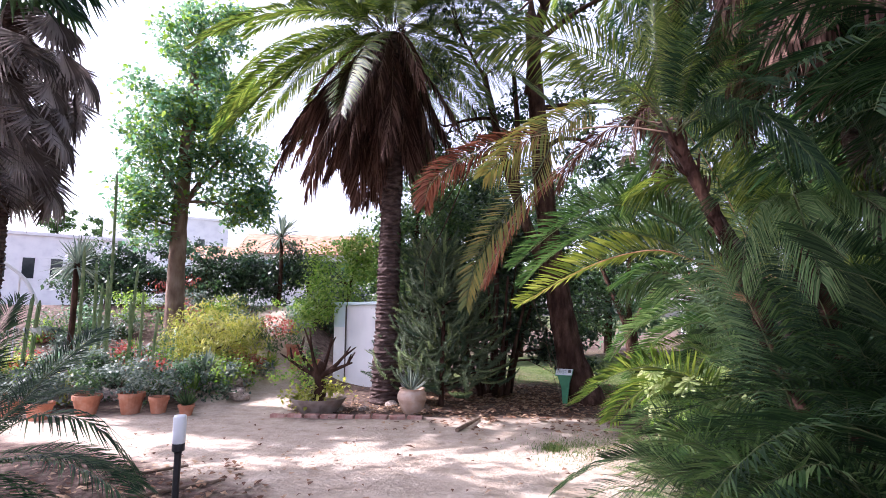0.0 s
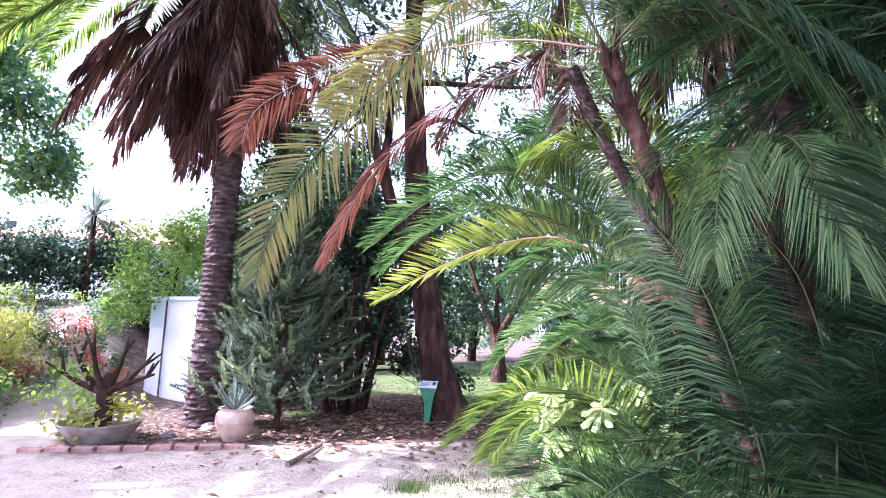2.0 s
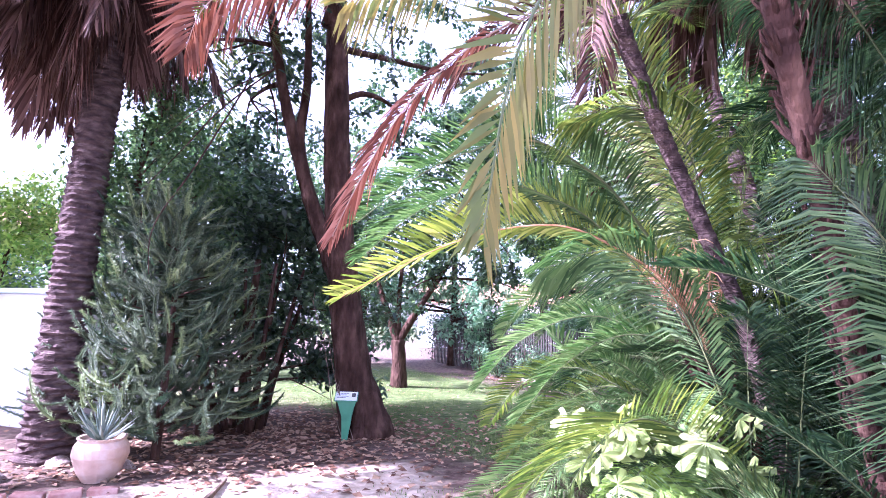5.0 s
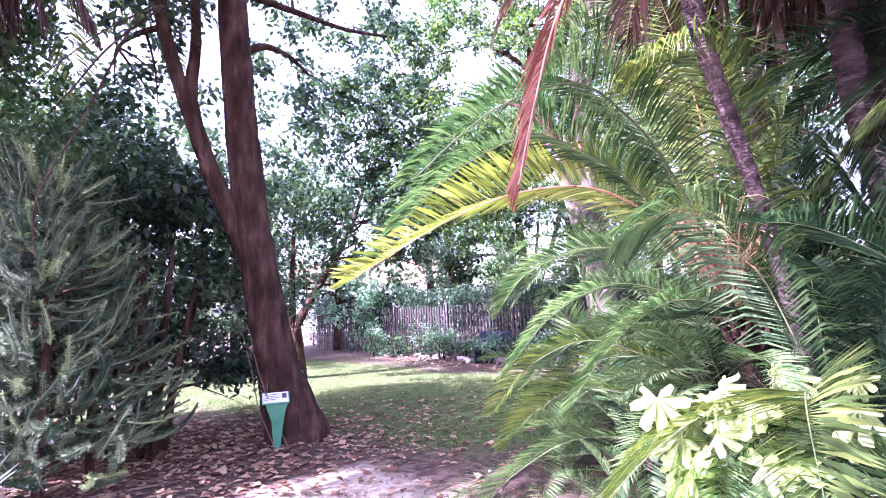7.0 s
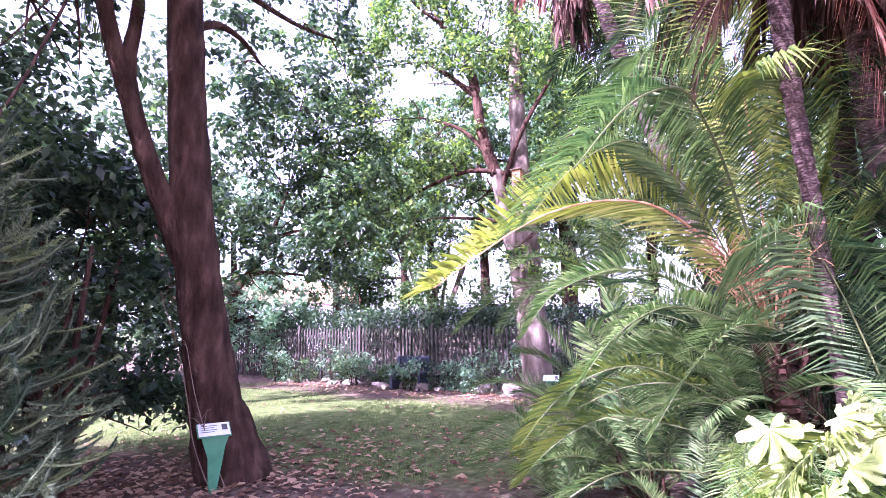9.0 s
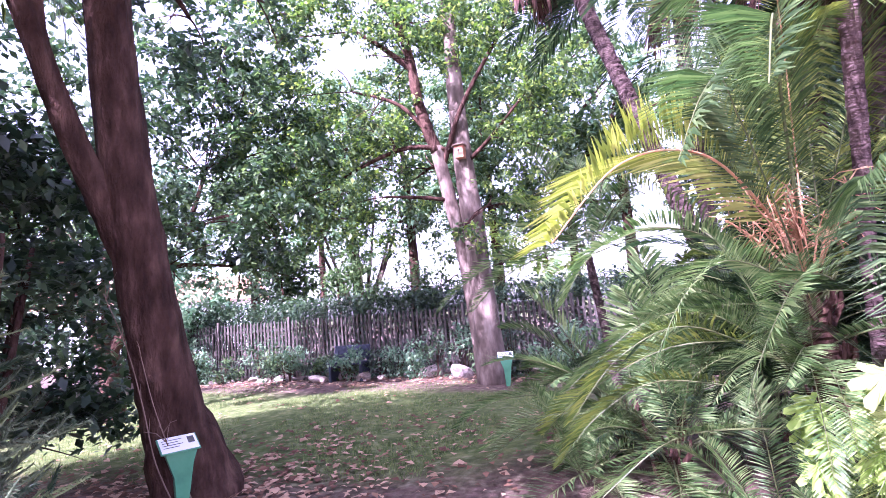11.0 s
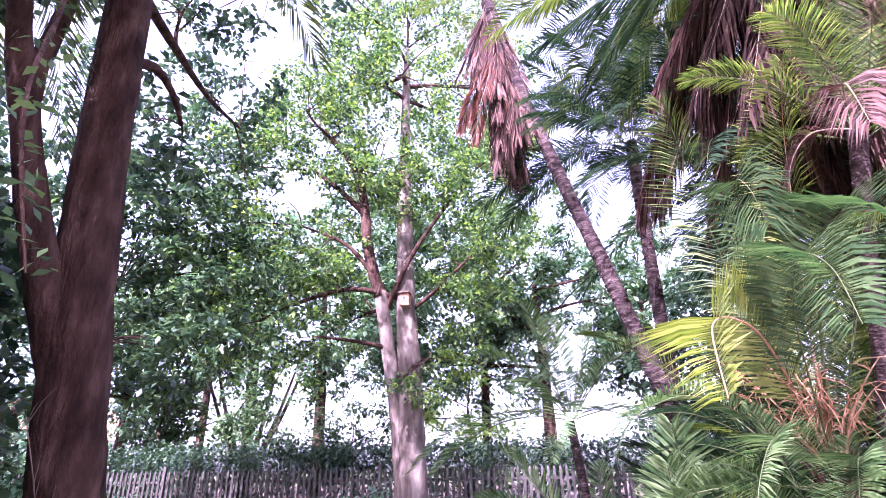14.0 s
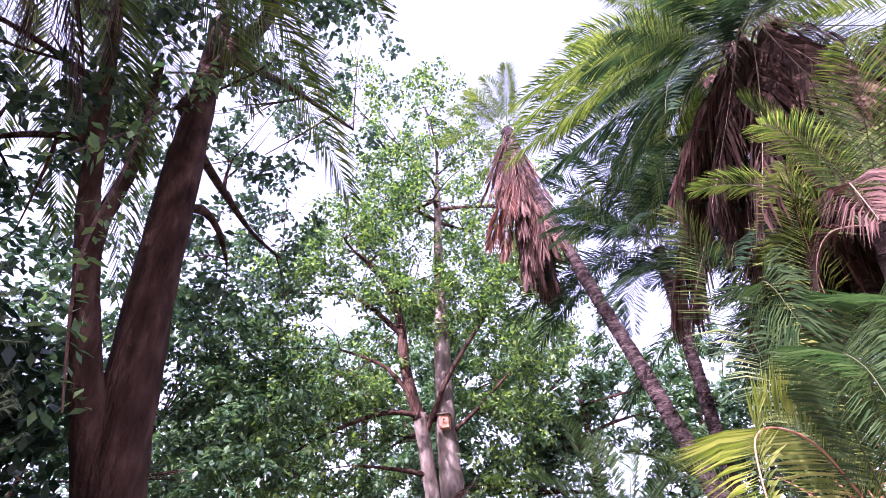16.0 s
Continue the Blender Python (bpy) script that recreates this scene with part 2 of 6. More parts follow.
def part(name, me, parent=None, m=None, label=""):
    ob = new(name, me)
    if parent is not None:
        ob.parent = parent
    if m is not None:
        ob.matrix_basis = m
    return tagged(ob, label)


def smooth01(a, b, x):
    t = min(1.0, max(0.0, (x - a) / (b - a)))
    return t * t * (3 - 2 * t)


def ground_height(x, y):
    """The height of the ground: level by the path, a raised bed and a slope towards the back garden."""
    bed = 0.30 * smooth01(-3.2, -4.4, x) * smooth01(8.6, 10.2, y)
    slope = 1.5 * smooth01(10.5, 17.0, y) * smooth01(-1.6, -4.5, x) * (1 - smooth01(40, 80, y))
    return bed + slope + 0.05 * noise.noise((x * 0.35, y * 0.35, 0)) + 0.018 * noise.noise((x * 1.7, y * 1.7, 3))


def on_ground(x, y, dz=0.0):
    return Vector((x, y, ground_height(x, y) + dz))


def bezier(a, b, c, n):
    a, b, c = Vector(a), Vector(b), Vector(c)
    return [a * (1 - t) ** 2 + b * (2 * t * (1 - t)) + c * t ** 2 for t in (i / n for i in range(n + 1))]


def spline(pts, n):
    """A smooth line through all the points."""
    pts = [Vector(p) for p in pts]
    out = []
    for i in range(len(pts) - 1):
        p0, p1, p2, p3 = pts[max(i - 1, 0)], pts[i], pts[i + 1], pts[min(i + 2, len(pts) - 1)]
        for k in range(n):
            t = k / n
            out.append(0.5 * (2 * p1 + (p2 - p0) * t + (2 * p0 - 5 * p1 + 4 * p2 - p3) * t * t + (3 * p1 - p0 - 3 * p2 + p3) * t ** 3))
    return out + [pts[-1]]


def frond_shape(line, count, leaf, rng, width=0.026, angle=56, droop=0.25, lift=0.22, bare=0.12, thick=0.0065, ragged=0.0, twist=0.0):
    """A feather palm leaf along a line: a tapered stalk and two rows of narrow leaflets."""
    s = Shape()
    n = len(line) - 1
    s.tube(line, [thick * (1 - 0.8 * i / n) for i in range(n + 1)], 5, 1, caps=False)
    for k in range(count):
        u = bare + (1 - bare) * (k + 0.5) / count
        f = u * n
        i = min(int(f), n - 1)
        p = line[i].lerp(line[i + 1], f - i)
        d = (line[i + 1] - line[i]).normalized()
        side = d.cross(Vector((0, 0, 1)))
        if side.length < 0.1:
            side = d.cross(Vector((0, 1, 0)))
        side.normalize()
        if twist:
            side = Matrix.Rotation(radians(twist), 3, d) @ side
        up = side.cross(d)
        size = leaf * (0.35 + 1.25 * math.sin(math.pi * min(1, (u - bare) / (1 - bare) * 0.86 + 0.12)) ** 0.8) * 0.72
        for sign in (-1, 1):
            if ragged and rng.random() < ragged:
                continue
            a = radians(angle * (1.15 - 0.55 * u) + rng.uniform(-7, 7))
            out = (d * math.cos(a) + side * (sign * math.sin(a)) + up * (lift + rng.uniform(-0.10, 0.10))).normalized()
            L = size * rng.uniform(0.88, 1.08)
            across = out.cross(up).normalized() * (width * 0.5)
            fold = up * (width * 0.35)
            mid = p + out * (L * 0.45) + Vector((0, 0, -droop * L * 0.12))
            tip = p + out * L + Vector((0, 0, -droop * L * rng.uniform(0.7, 1.3)))
            s.add((p, mid - across + fold, mid + across - fold * 0.3, tip), ((0, 2, 1), (1, 2, 3)))
    return s


def leaves(s, points, size, rng, slot=0, flat=0.35, long=1.7):
    """Single leaves, each a pointed blade folded a little along its middle."""
    for p in points:
        d = Vector((rng.gauss(0, 1), rng.gauss(0, 1), rng.gauss(0, 0.7) - 0.25)).normalized()
        a = d.cross(Vector((rng.gauss(0, flat), rng.gauss(0, flat), 1))).normalized()
        L = size * rng.uniform(0.6, 1.25)
        w = L / long * 0.5
        sag = Vector((0, 0, -0.14 * L))
        p = Vector(p)
        s.add((p, p + d * (L * 0.5) + a * w, p + d * L + sag, p + d * (L * 0.5) - a * w), ((0, 3, 1), (1, 3, 2)), slot)


def blob_points(centre, radius, count, rng, gap=0.0, squash=1.0, clump=0.35):
    """Points in an uneven clump, gathered round twig ends, denser towards the outside, with gaps."""
    c = Vector(centre)
    twigs = []
    while len(twigs) < max(6, count // 60):
        d = Vector((rng.gauss(0, 1), rng.gauss(0, 1), rng.gauss(0, 1))).normalized()
        r = radius * (0.35 + 0.65 * rng.random() ** 0.6) * (1 + 0.35 * noise.noise(c + d * 1.7))
        q = c + Vector((d.x * r, d.y * r, d.z * r * squash))
        if noise.noise(q * 1.1) > gap - 0.35:
            twigs.append(q)
    out = []
    while len(out) < count:
        q = rng.choice(twigs)
        k = clump * 0.8 * radius ** 0.5
        out.append(q + Vector((rng.gauss(0, k), rng.gauss(0, k), rng.gauss(0, k * 0.7))) * 0.6)
    return out


# The ground: one sheet to the horizon
def ground():
    near = [-16 + 0.14 * i for i in range(0, 251)]
    far_lo, far_hi = [-600, -300, -150, -80, -50, -35, -26, -20], [21, 25, 32, 45, 70, 120, 250, 600]
    xs = far_lo + near + far_hi
    ys = [-600, -300, -120, -60, -35, -22, -14, -9, -6, -4.5] + [-3.5 + 0.14 * i for i in range(0, 176)] + far_hi[1:]
    verts = [(x, y, ground_height(x, y)) for y in ys for x in xs]
    nx = len(xs)
    faces = [(j * nx + i, j * nx + i + 1, (j + 1) * nx + i + 1, (j + 1) * nx + i) for j in range(len(ys) - 1) for i in range(nx - 1)]
    me = bpy.data.meshes.new("ground")
    me.from_pydata(verts, [], faces)
    me.polygons.foreach_set("use_smooth", [True] * len(faces))
    path = me.attributes.new("path", "FLOAT", "POINT")
    lawn = me.attributes.new("lawn", "FLOAT", "POINT")
    pv, lv = [], []
    for x, y, z in verts:
        w = 0.35 * noise.noise((x * 0.8, y * 0.8, 5)) + 0.15 * noise.noise((x * 2.5, y * 2.5, 6))
        edge_right = 1.7 + 0.12 * y if y < 6 else 2.4
        bed_edge = max(smooth01(-1.5, -1.0, x + w), smooth01(-0.1, 0.3, y - (3.85 - 0.55 * x) + w))
        front = smooth01(8.3, 7.7, y + w) * smooth01(edge_right + 0.4, edge_right - 0.3, x + w) * smooth01(-9, -8, x) * bed_edge
        back = smooth01(0.95, 0.6, abs(x + 2.95 + 0.22 * (y - 8)) + w * 0.5) * smooth01(7, 8, y) * smooth01(24, 16, y)
        side = smooth01(2.3, 1.6, abs(y - 6.3) + w) * smooth01(-2.0, -3.0, x) * smooth01(-14, -10, x) * bed_edge
        pv.append(max(front, back, side))
        lawn_a = smooth01(2.6, 4.0, x + 0.55 * (y - 9) * 0.4 + w) * smooth01(6.0, 7.3, y + w) * smooth01(8.5, 7.6, x + w) * smooth01(22, 19, y)
        lawn_b = 0.9 * smooth01(0.9, 0.4, math.hypot((x - 1.9) / 1.0, (y - 6.3) / 0.9) + w)
        lawn_c = 0.8 * smooth01(1.3, 0.6, math.hypot((x - 0.6) / 2.6, (y - 13.2) / 1.3) + w)
        lv.append(max(lawn_a, lawn_b, lawn_c) if abs(x) < 60 and abs(y) < 60 else 0.8)
    path.data.foreach_set("value", pv)
    lawn.data.foreach_set("value", lv)
    m = bpy.data.materials.new("garden_ground")
    m.use_nodes = True
    nt = m.node_tree
    n, link = nt.nodes, nt.links.new
    b = n["Principled BSDF"]
    b.inputs["Roughness"].default_value, b.inputs["Specular IOR Level"].default_value = 0.95, 0.15
    tc = n.new("ShaderNodeTexCoord")

    def tint(scale, detail, cols, rough=0.6):
        no, r = n.new("ShaderNodeTexNoise"), n.new("ShaderNodeValToRGB")
        no.inputs["Scale"].default_value, no.inputs["Detail"].default_value, no.inputs["Roughness"].default_value = scale, detail, rough
        link(tc.outputs["Object"], no.inputs["Vector"])
        while len(r.color_ramp.elements) < len(cols):
            r.color_ramp.elements.new(0.5)
        for i, c in enumerate(cols):
            r.color_ramp.elements[i].position = 0.32 + 0.36 * i / (len(cols) - 1)
            r.color_ramp.elements[i].color = (*c, 1)
        link(no.outputs["Fac"], r.inputs["Fac"])
        return r.outputs["Color"]

    def blend(a, c, name):
        at, mx, no, ad = n.new("ShaderNodeAttribute"), n.new("ShaderNodeMix"), n.new("ShaderNodeTexNoise"), n.new("ShaderNodeMath")
        at.attribute_name = name
        no.inputs["Scale"].default_value, no.inputs["Detail"].default_value = 9, 8
        link(tc.outputs["Object"], no.inputs["Vector"])
        ad.operation, ad.use_clamp = "MULTIPLY_ADD", True
        ma = n.new("ShaderNodeMath")
        ma.operation = "SUBTRACT"
        link(no.outputs["Fac"], ma.inputs[0])
        ma.inputs[1].default_value = 0.5
        link(ma.outputs[0], ad.inputs[0])
        ad.inputs[1].default_value = 0.9
        link(at.outputs["Fac"], ad.inputs[2])
        mx.data_type = "RGBA"
        link(ad.outputs[0], mx.inputs["Factor"])
        link(a, mx.inputs["A"])
        link(c, mx.inputs["B"])
        return mx.outputs["Result"]

    soil = tint(7, 10, [(0.05, 0.032, 0.025), (0.105, 0.068, 0.053), (0.18, 0.12, 0.093)])
    turf = tint(5, 10, [(0.045, 0.075, 0.018), (0.08, 0.12, 0.03), (0.15, 0.165, 0.058)])
    sand = tint(3, 12, [(0.37, 0.285, 0.21), (0.50, 0.405, 0.315), (0.59, 0.495, 0.40)], 0.7)
    link(blend(blend(soil, turf, "lawn"), sand, "path"), b.inputs["Base Color"])
    nb, bp = n.new("ShaderNodeTexNoise"), n.new("ShaderNodeBump")
    nb.inputs["Scale"].default_value, nb.inputs["Detail"].default_value = 22, 10
    link(tc.outputs["Object"], nb.inputs["Vector"])
    bp.inputs["Strength"].default_value, bp.inputs["Distance"].default_value = 0.7, 0.03
    link(nb.outputs["Fac"], bp.inputs["Height"])
    link(bp.outputs[0], b.inputs["Normal"])
    me.materials.append(m)
    tagged(new("ground", me), "sandy garden path between bare soil and thin lawn", "ground", kind="structure")


ground()


# Trees
def tree(name, label, trunk, radii, limbs=(), blobs=(), leaf=0.09, leaf_mat=LEAF_MID, bark=BARK, seed=1, twigs=5, category="tree", group="", long=1.7, second=None, gap=0.0, squash=1.0, dense=1.2, silhouette_bark=None, clump=0.35):
    rng = random.Random(seed)
    root = empty(name, trunk[0], label, category, group)
    off = Vector(trunk[0])
    loc = lambda pts: [Vector(p) - off for p in pts]
    line = spline(loc(trunk), 8)
    k = len(line) - 1
    rr = [float(np.interp(i / k * (len(radii) - 1), range(len(radii)), radii)) for i in range(k + 1)]
    line[0] = line[0] - Vector((0, 0, 0.12))
    s = Shape()
    s.tube(line, rr, 14, 0, 0.06, rng)
    part("trunk", s.mesh("trunk", bark, smooth=True), root)
    skeleton = [(p, r) for p, r in zip(line, rr)]
    for pts, r0, r1 in limbs:
        s = Shape()
        l = spline(loc(pts), 7)
        m = len(l) - 1
        rl = [r0 + (r1 - r0) * i / m for i in range(m + 1)]
        s.tube(l, rl, 8, 0, 0.08, rng)
        part("limb", s.mesh("limb", bark if r0 > 0.14 or silhouette_bark is None else silhouette_bark, smooth=True), root)
        skeleton += list(zip(l[2:], rl[2:]))
    crown, other = Shape(), Shape()
    for c, r, count in blobs:
        c = Vector(c) - off
        p, rad = min(skeleton, key=lambda q: (q[0] - c).length + max(0, q[0].z - c.z) * 0.8)
        if twigs:
            tw = Shape()
            mid = p.lerp(c, 0.5) + Vector((rng.uniform(-0.2, 0.2), rng.uniform(-0.2, 0.2), 0.1)) * r
            l = bezier(p, mid, c, 6)
            r0 = min(rad * 0.6, 0.03 + 0.02 * r)
            tw.tube(l, [r0 * (1 - 0.6 * i / 6) for i in range(7)], 6, 0, 0.1, rng, caps=False)
            for _ in range(twigs):
                a = l[rng.randint(2, 6)]
                e = c + Vector((rng.gauss(0, 1), rng.gauss(0, 1), rng.gauss(0.2, 1))).normalized() * (r * rng.uniform(0.6, 0.95))
                b = bezier(a, a.lerp(e, 0.5) + Vector((rng.uniform(-.2, .2), rng.uniform(-.2, .2), rng.uniform(-.1, .2))) * r, e, 5)
                tw.tube(b, [r0 * 0.4 * (1 - 0.75 * i / 5) for i in range(6)], 4, 0, 0, rng, caps=False)
            part("branch", tw.mesh("branch", silhouette_bark or bark), root)
        pts = blob_points(c + off, r, int(count * dense), rng, gap, squash, clump)
        pts = [q - off for q in pts]
        if second:
            cut = int(len(pts) * 0.3)
            leaves(other, pts[:cut], leaf, rng, 0, long=long)
            pts = pts[cut:]
        leaves(crown, pts, leaf, rng, 0, long=long)
    if crown.v:
        tagged(part("crown", crown.mesh("crown", leaf_mat), root), kind="stuff")
    if other.v:
        tagged(part("young_foliage", other.mesh("young_foliage", second), root), kind="stuff")
    return root


# Palms
def frond_set(prefix, green, stalk, length, leaf, seed, elevations, count=54, width=0.026, **kw):
    """Frond meshes that start at the origin, head along x and arch over, one for each elevation."""
    rng = random.Random(seed)
    out = []
    for e in elevations:
        for _ in range(2):
            a = radians(e + rng.uniform(-5, 5))
            L = length * rng.uniform(0.9, 1.1)
            c = Vector((math.cos(a), 0.0, math.sin(a))) * (L * 0.55)
            drop = L * (0.10 + 0.34 * math.cos(a) ** 2) * rng.uniform(0.8, 1.2)
            tip = Vector((math.cos(a) * L * 0.9, rng.uniform(-0.12, 0.12) * L, math.sin(a) * L * 0.86 - drop))
            sh = frond_shape(bezier((0, 0, 0), c, tip, 12), count, leaf, rng, width, **kw)
            out.append((e, sh.mesh(prefix, green, stalk)))
    return out


GREEN_SET = frond_set("frond", FROND, RACHIS, 2.3, 0.42, 11, (82, 62, 42, 20, 0, -22), 84, 0.0135)
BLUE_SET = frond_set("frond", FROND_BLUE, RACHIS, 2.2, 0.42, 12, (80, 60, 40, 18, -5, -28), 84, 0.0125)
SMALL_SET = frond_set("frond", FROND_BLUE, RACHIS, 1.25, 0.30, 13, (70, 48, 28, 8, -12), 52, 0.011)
PALE_SET = frond_set("frond", FROND_PALE, RACHIS, 1.5, 0.22, 17, (70, 48, 28, 8), 66, 0.0115, angle=64, droop=0.1, lift=0.35)
TALL_SET = frond_set("frond", FROND_BLUE, RACHIS, 3.0, 0.36, 18, (82, 70, 56, 40), 130, 0.0105, angle=60, droop=0.15, lift=0.3)
BIG_SET = frond_set("frond", FROND, RACHIS, 3.2, 0.45, 14, (72, 46, 24, 2, -24), 120, 0.023)
DEAD_SET = frond_set("dead_frond", FROND_DEAD, RACHIS_DEAD, 2.3, 0.40, 15, (-48, -66, -78, -86), 52, 0.032, angle=24, droop=0.6, lift=0.0, ragged=0.12)
RED_SET = frond_set("dead_frond", FROND_RED, RACHIS_DEAD, 1.6, 0.30, 16, (-40, -62, -80), 46, 0.026, angle=30, droop=0.5, lift=0.0, ragged=0.15)


def put_fronds(root, at, fronds, count, rng, scale=(0.85, 1.15), spread=0.06, sector=None, name="frond", pick=None):
    for i in range(count):
        e, me = rng.choice(fronds if pick is None else [f for f in fronds if pick(f[0])])
        turn = (360 * (i + rng.uniform(-0.3, 0.3)) / count) if sector is None else rng.uniform(*sector)
        k = rng.uniform(*scale)
        w = radians(turn)
        p = Vector(at) + Vector((math.cos(w) * spread, math.sin(w) * spread, rng.uniform(-1, 1) * spread + 0.002 * e * spread))
        part(name, me, root, Matrix.Translation(p) @ Euler((radians(rng.uniform(-14, 14)), radians(rng.uniform(-7, 7)), w)).to_matrix().to_4x4() @ Matrix.Scale(k, 4))


def palm_trunk(root, line, radii, seed, rings=0.055, bark=PALM_BARK, ridge=0.10):
    rng = random.Random(seed)
    pts = spline(line, 10)
    cum = [0.0]
    for a, b in zip(pts, pts[1:]):
        cum.append(cum[-1] + (b - a).length)
    n = int(cum[-1] / rings)
    xs = [[p[k] for p in pts] for k in range(3)]
    line2, rr = [], []
    for i in range(2 * n + 1):
        d = cum[-1] * i / (2 * n)
        line2.append(Vector([float(np.interp(d, cum, xs[k])) for k in range(3)]))
        r = float(np.interp(d / cum[-1] * (len(radii) - 1), range(len(radii)), radii))
        rr.append(r * (1 + (ridge if i % 2 else -ridge * 0.4) * rng.uniform(0.1, 1.6)))
    line2[0] = line2[0] - Vector((0, 0, 0.1))
    s = Shape()
    s.tube(line2, rr, 16, 0, 0.075, rng)
    part("trunk", s.mesh("trunk", bark), root)


def base_mesh(k):
    rng = random.Random(k)
    s = Shape()
    L = (0.14, 0.18, 0.22, 0.27)[k]
    s.tube([(0, 0, 0), (0.02 + L * 0.25, 0, L * 0.5), (L * rng.uniform(0.35, 0.6), 0, L)], [0.024, 0.018, 0.008], 6, 0, 0.12, rng)
    return s.mesh("leaf_base", FIBRE)


BASES = [base_mesh(k) for k in range(4)]


def leaf_bases(root, at, length, radius, count, rng, down=(0, 0, -1), size=1.0):
    """The stubs of cut leaves, round the top of a palm's trunk."""
    axis = Vector(down).normalized()
    turn = (-axis).to_track_quat("Z", "X").to_matrix().to_4x4()
    for i in range(count):
        w, u = rng.uniform(0, 2 * math.pi), rng.random()
        m = Matrix.Translation(Vector(at) + axis * (u * length)) @ turn @ Matrix.Rotation(w, 4, "Z") @ Matrix.Translation((radius * 0.75, 0, 0)) @ Matrix.Scale(size, 4)
        part("leaf_base", BASES[i % 4], root, m)


def own_frond(root, pts, count, leaf, mats, seed, width=0.0135, name="frond", label="", **kw):
    line = spline(pts, 7)
    count = int(count * 1.25)
    part(name, frond_shape(line, count, leaf, random.Random(seed), width, **kw).mesh(name, *mats), root, None, label)
    return root


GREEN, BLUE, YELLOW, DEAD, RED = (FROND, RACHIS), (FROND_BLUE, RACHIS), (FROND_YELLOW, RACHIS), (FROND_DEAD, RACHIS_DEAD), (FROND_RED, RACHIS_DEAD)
LIT, PALE, MIDGREEN = (FROND_SUNLIT, STALK), (FROND_PALE, RACHIS), (FROND_MID, RACHIS)


def palms():
    rng = random.Random(21)
    # the tall palm beside the path, with a skirt of dead leaves
    root = empty("date_palm", (0, 0, 0), "tall date palm with a purple-brown skirt of dead hanging fronds", "palm tree")
    palm_trunk(root, [on_ground(-0.94, 9.6), (-0.92, 9.6, 2.7), (-0.88, 9.6, 4.8), (-0.95, 9.6, 6.9)], [0.28, 0.205, 0.185, 0.19, 0.24], 1, 0.07, PALM_BARK, 0.075)
    top = (-0.95, 9.6, 7.0)
    leaf_bases(root, (-0.95, 9.6, 7.2), 1.0, 0.25, 50, rng)
    put_fronds(root, top, BIG_SET, 64, rng, (0.95, 1.15), 0.15, pick=lambda e: e > -20)
    put_fronds(root, top, BIG_SET, 20, rng, (1.0, 1.2), 0.18, pick=lambda e: e < 10)
    put_fronds(root, (-0.95, 9.6, 6.8), DEAD_SET, 56, rng, (0.8, 1.15), 0.22, name="dead_frond")
    put_fronds(root, (-0.95, 9.6, 6.8), DEAD_SET, 40, rng, (1.0, 1.3), 0.2, sector=(110, 270), name="dead_frond", pick=lambda e: e > -80)

    # the clump of young palms on the right of the path
    root = empty("clump_palm", (0, 0, 0), "young date palm with orange fruit stalks and sunlit arching fronds", "palm tree", "clump of young palms")
    palm_trunk(root, [on_ground(3.3, 4.6), (3.15, 4.68, 0.7), (3.02, 4.74, 1.3)], [0.10, 0.085, 0.075], 2, 0.05, FIBRE, 0.16)
    leaf_bases(root, (3.0, 4.75, 1.4), 0.9, 0.07, 50, rng, (0.25, -0.12, -1))
    crown = (3.0, 4.75, 1.32)
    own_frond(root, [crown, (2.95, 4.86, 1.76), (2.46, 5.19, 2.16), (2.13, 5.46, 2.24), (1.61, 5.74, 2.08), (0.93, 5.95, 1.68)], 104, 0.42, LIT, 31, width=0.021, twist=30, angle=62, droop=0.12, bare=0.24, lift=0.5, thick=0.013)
    # MIDGREEN here paints in the shade on the side facing the path
    own_frond(root, [crown, (2.78, 4.8, 1.85), (2.39, 4.88, 2.33), (2.1, 4.93, 2.53), (1.7, 5.0, 2.64), (1.18, 5.12, 2.42), (0.76, 5.24, 2.05)], 130, 0.38, MIDGREEN, 32, twist=10, angle=62, droop=0.2, bare=0.24, lift=0.6, thick=0.013)
    own_frond(root, [crown, (2.7, 4.9, 1.8), (2.35, 5.05, 2.2), (2.05, 5.15, 2.36), (1.65, 5.25, 2.42), (1.2, 5.38, 2.2), (0.9, 5.5, 1.9)], 120, 0.36, MIDGREEN, 70, twist=10, angle=62, droop=0.25, bare=0.24, lift=0.5)
    own_frond(root, [crown, (2.85, 4.95, 2.0), (2.6, 5.05, 2.7), (2.3, 5.2, 3.15), (2.02, 5.25, 3.0), (1.9, 5.25, 2.7)], 84, 0.38, MIDGREEN, 35, twist=40, bare=0.3, lift=0.3, droop=0.4)
    own_frond(root, [crown, (3.05, 4.95, 2.1), (3.0, 5.15, 3.0), (2.85, 5.3, 3.7), (2.6, 5.45, 4.1)], 80, 0.44, GREEN, 36, twist=50, bare=0.26, lift=0.2)
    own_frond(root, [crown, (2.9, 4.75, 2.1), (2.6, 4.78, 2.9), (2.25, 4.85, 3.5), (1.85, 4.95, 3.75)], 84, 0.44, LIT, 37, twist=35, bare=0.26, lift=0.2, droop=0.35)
    own_frond(root, [crown, (2.85, 4.6, 2.0), (2.55, 4.5, 2.55), (2.2, 4.55, 2.8), (1.8, 4.7, 2.7)], 80, 0.46, GREEN, 38, twist=15, bare=0.26, droop=0.6)
    own_frond(root, [crown, (2.98, 5.2, 1.75), (2.8, 5.6, 1.9), (2.55, 6.0, 1.75), (2.4, 6.2, 1.45)], 104, 0.24, PALE, 39, bare=0.24, twist=15, droop=0.12, lift=0.35, angle=66)
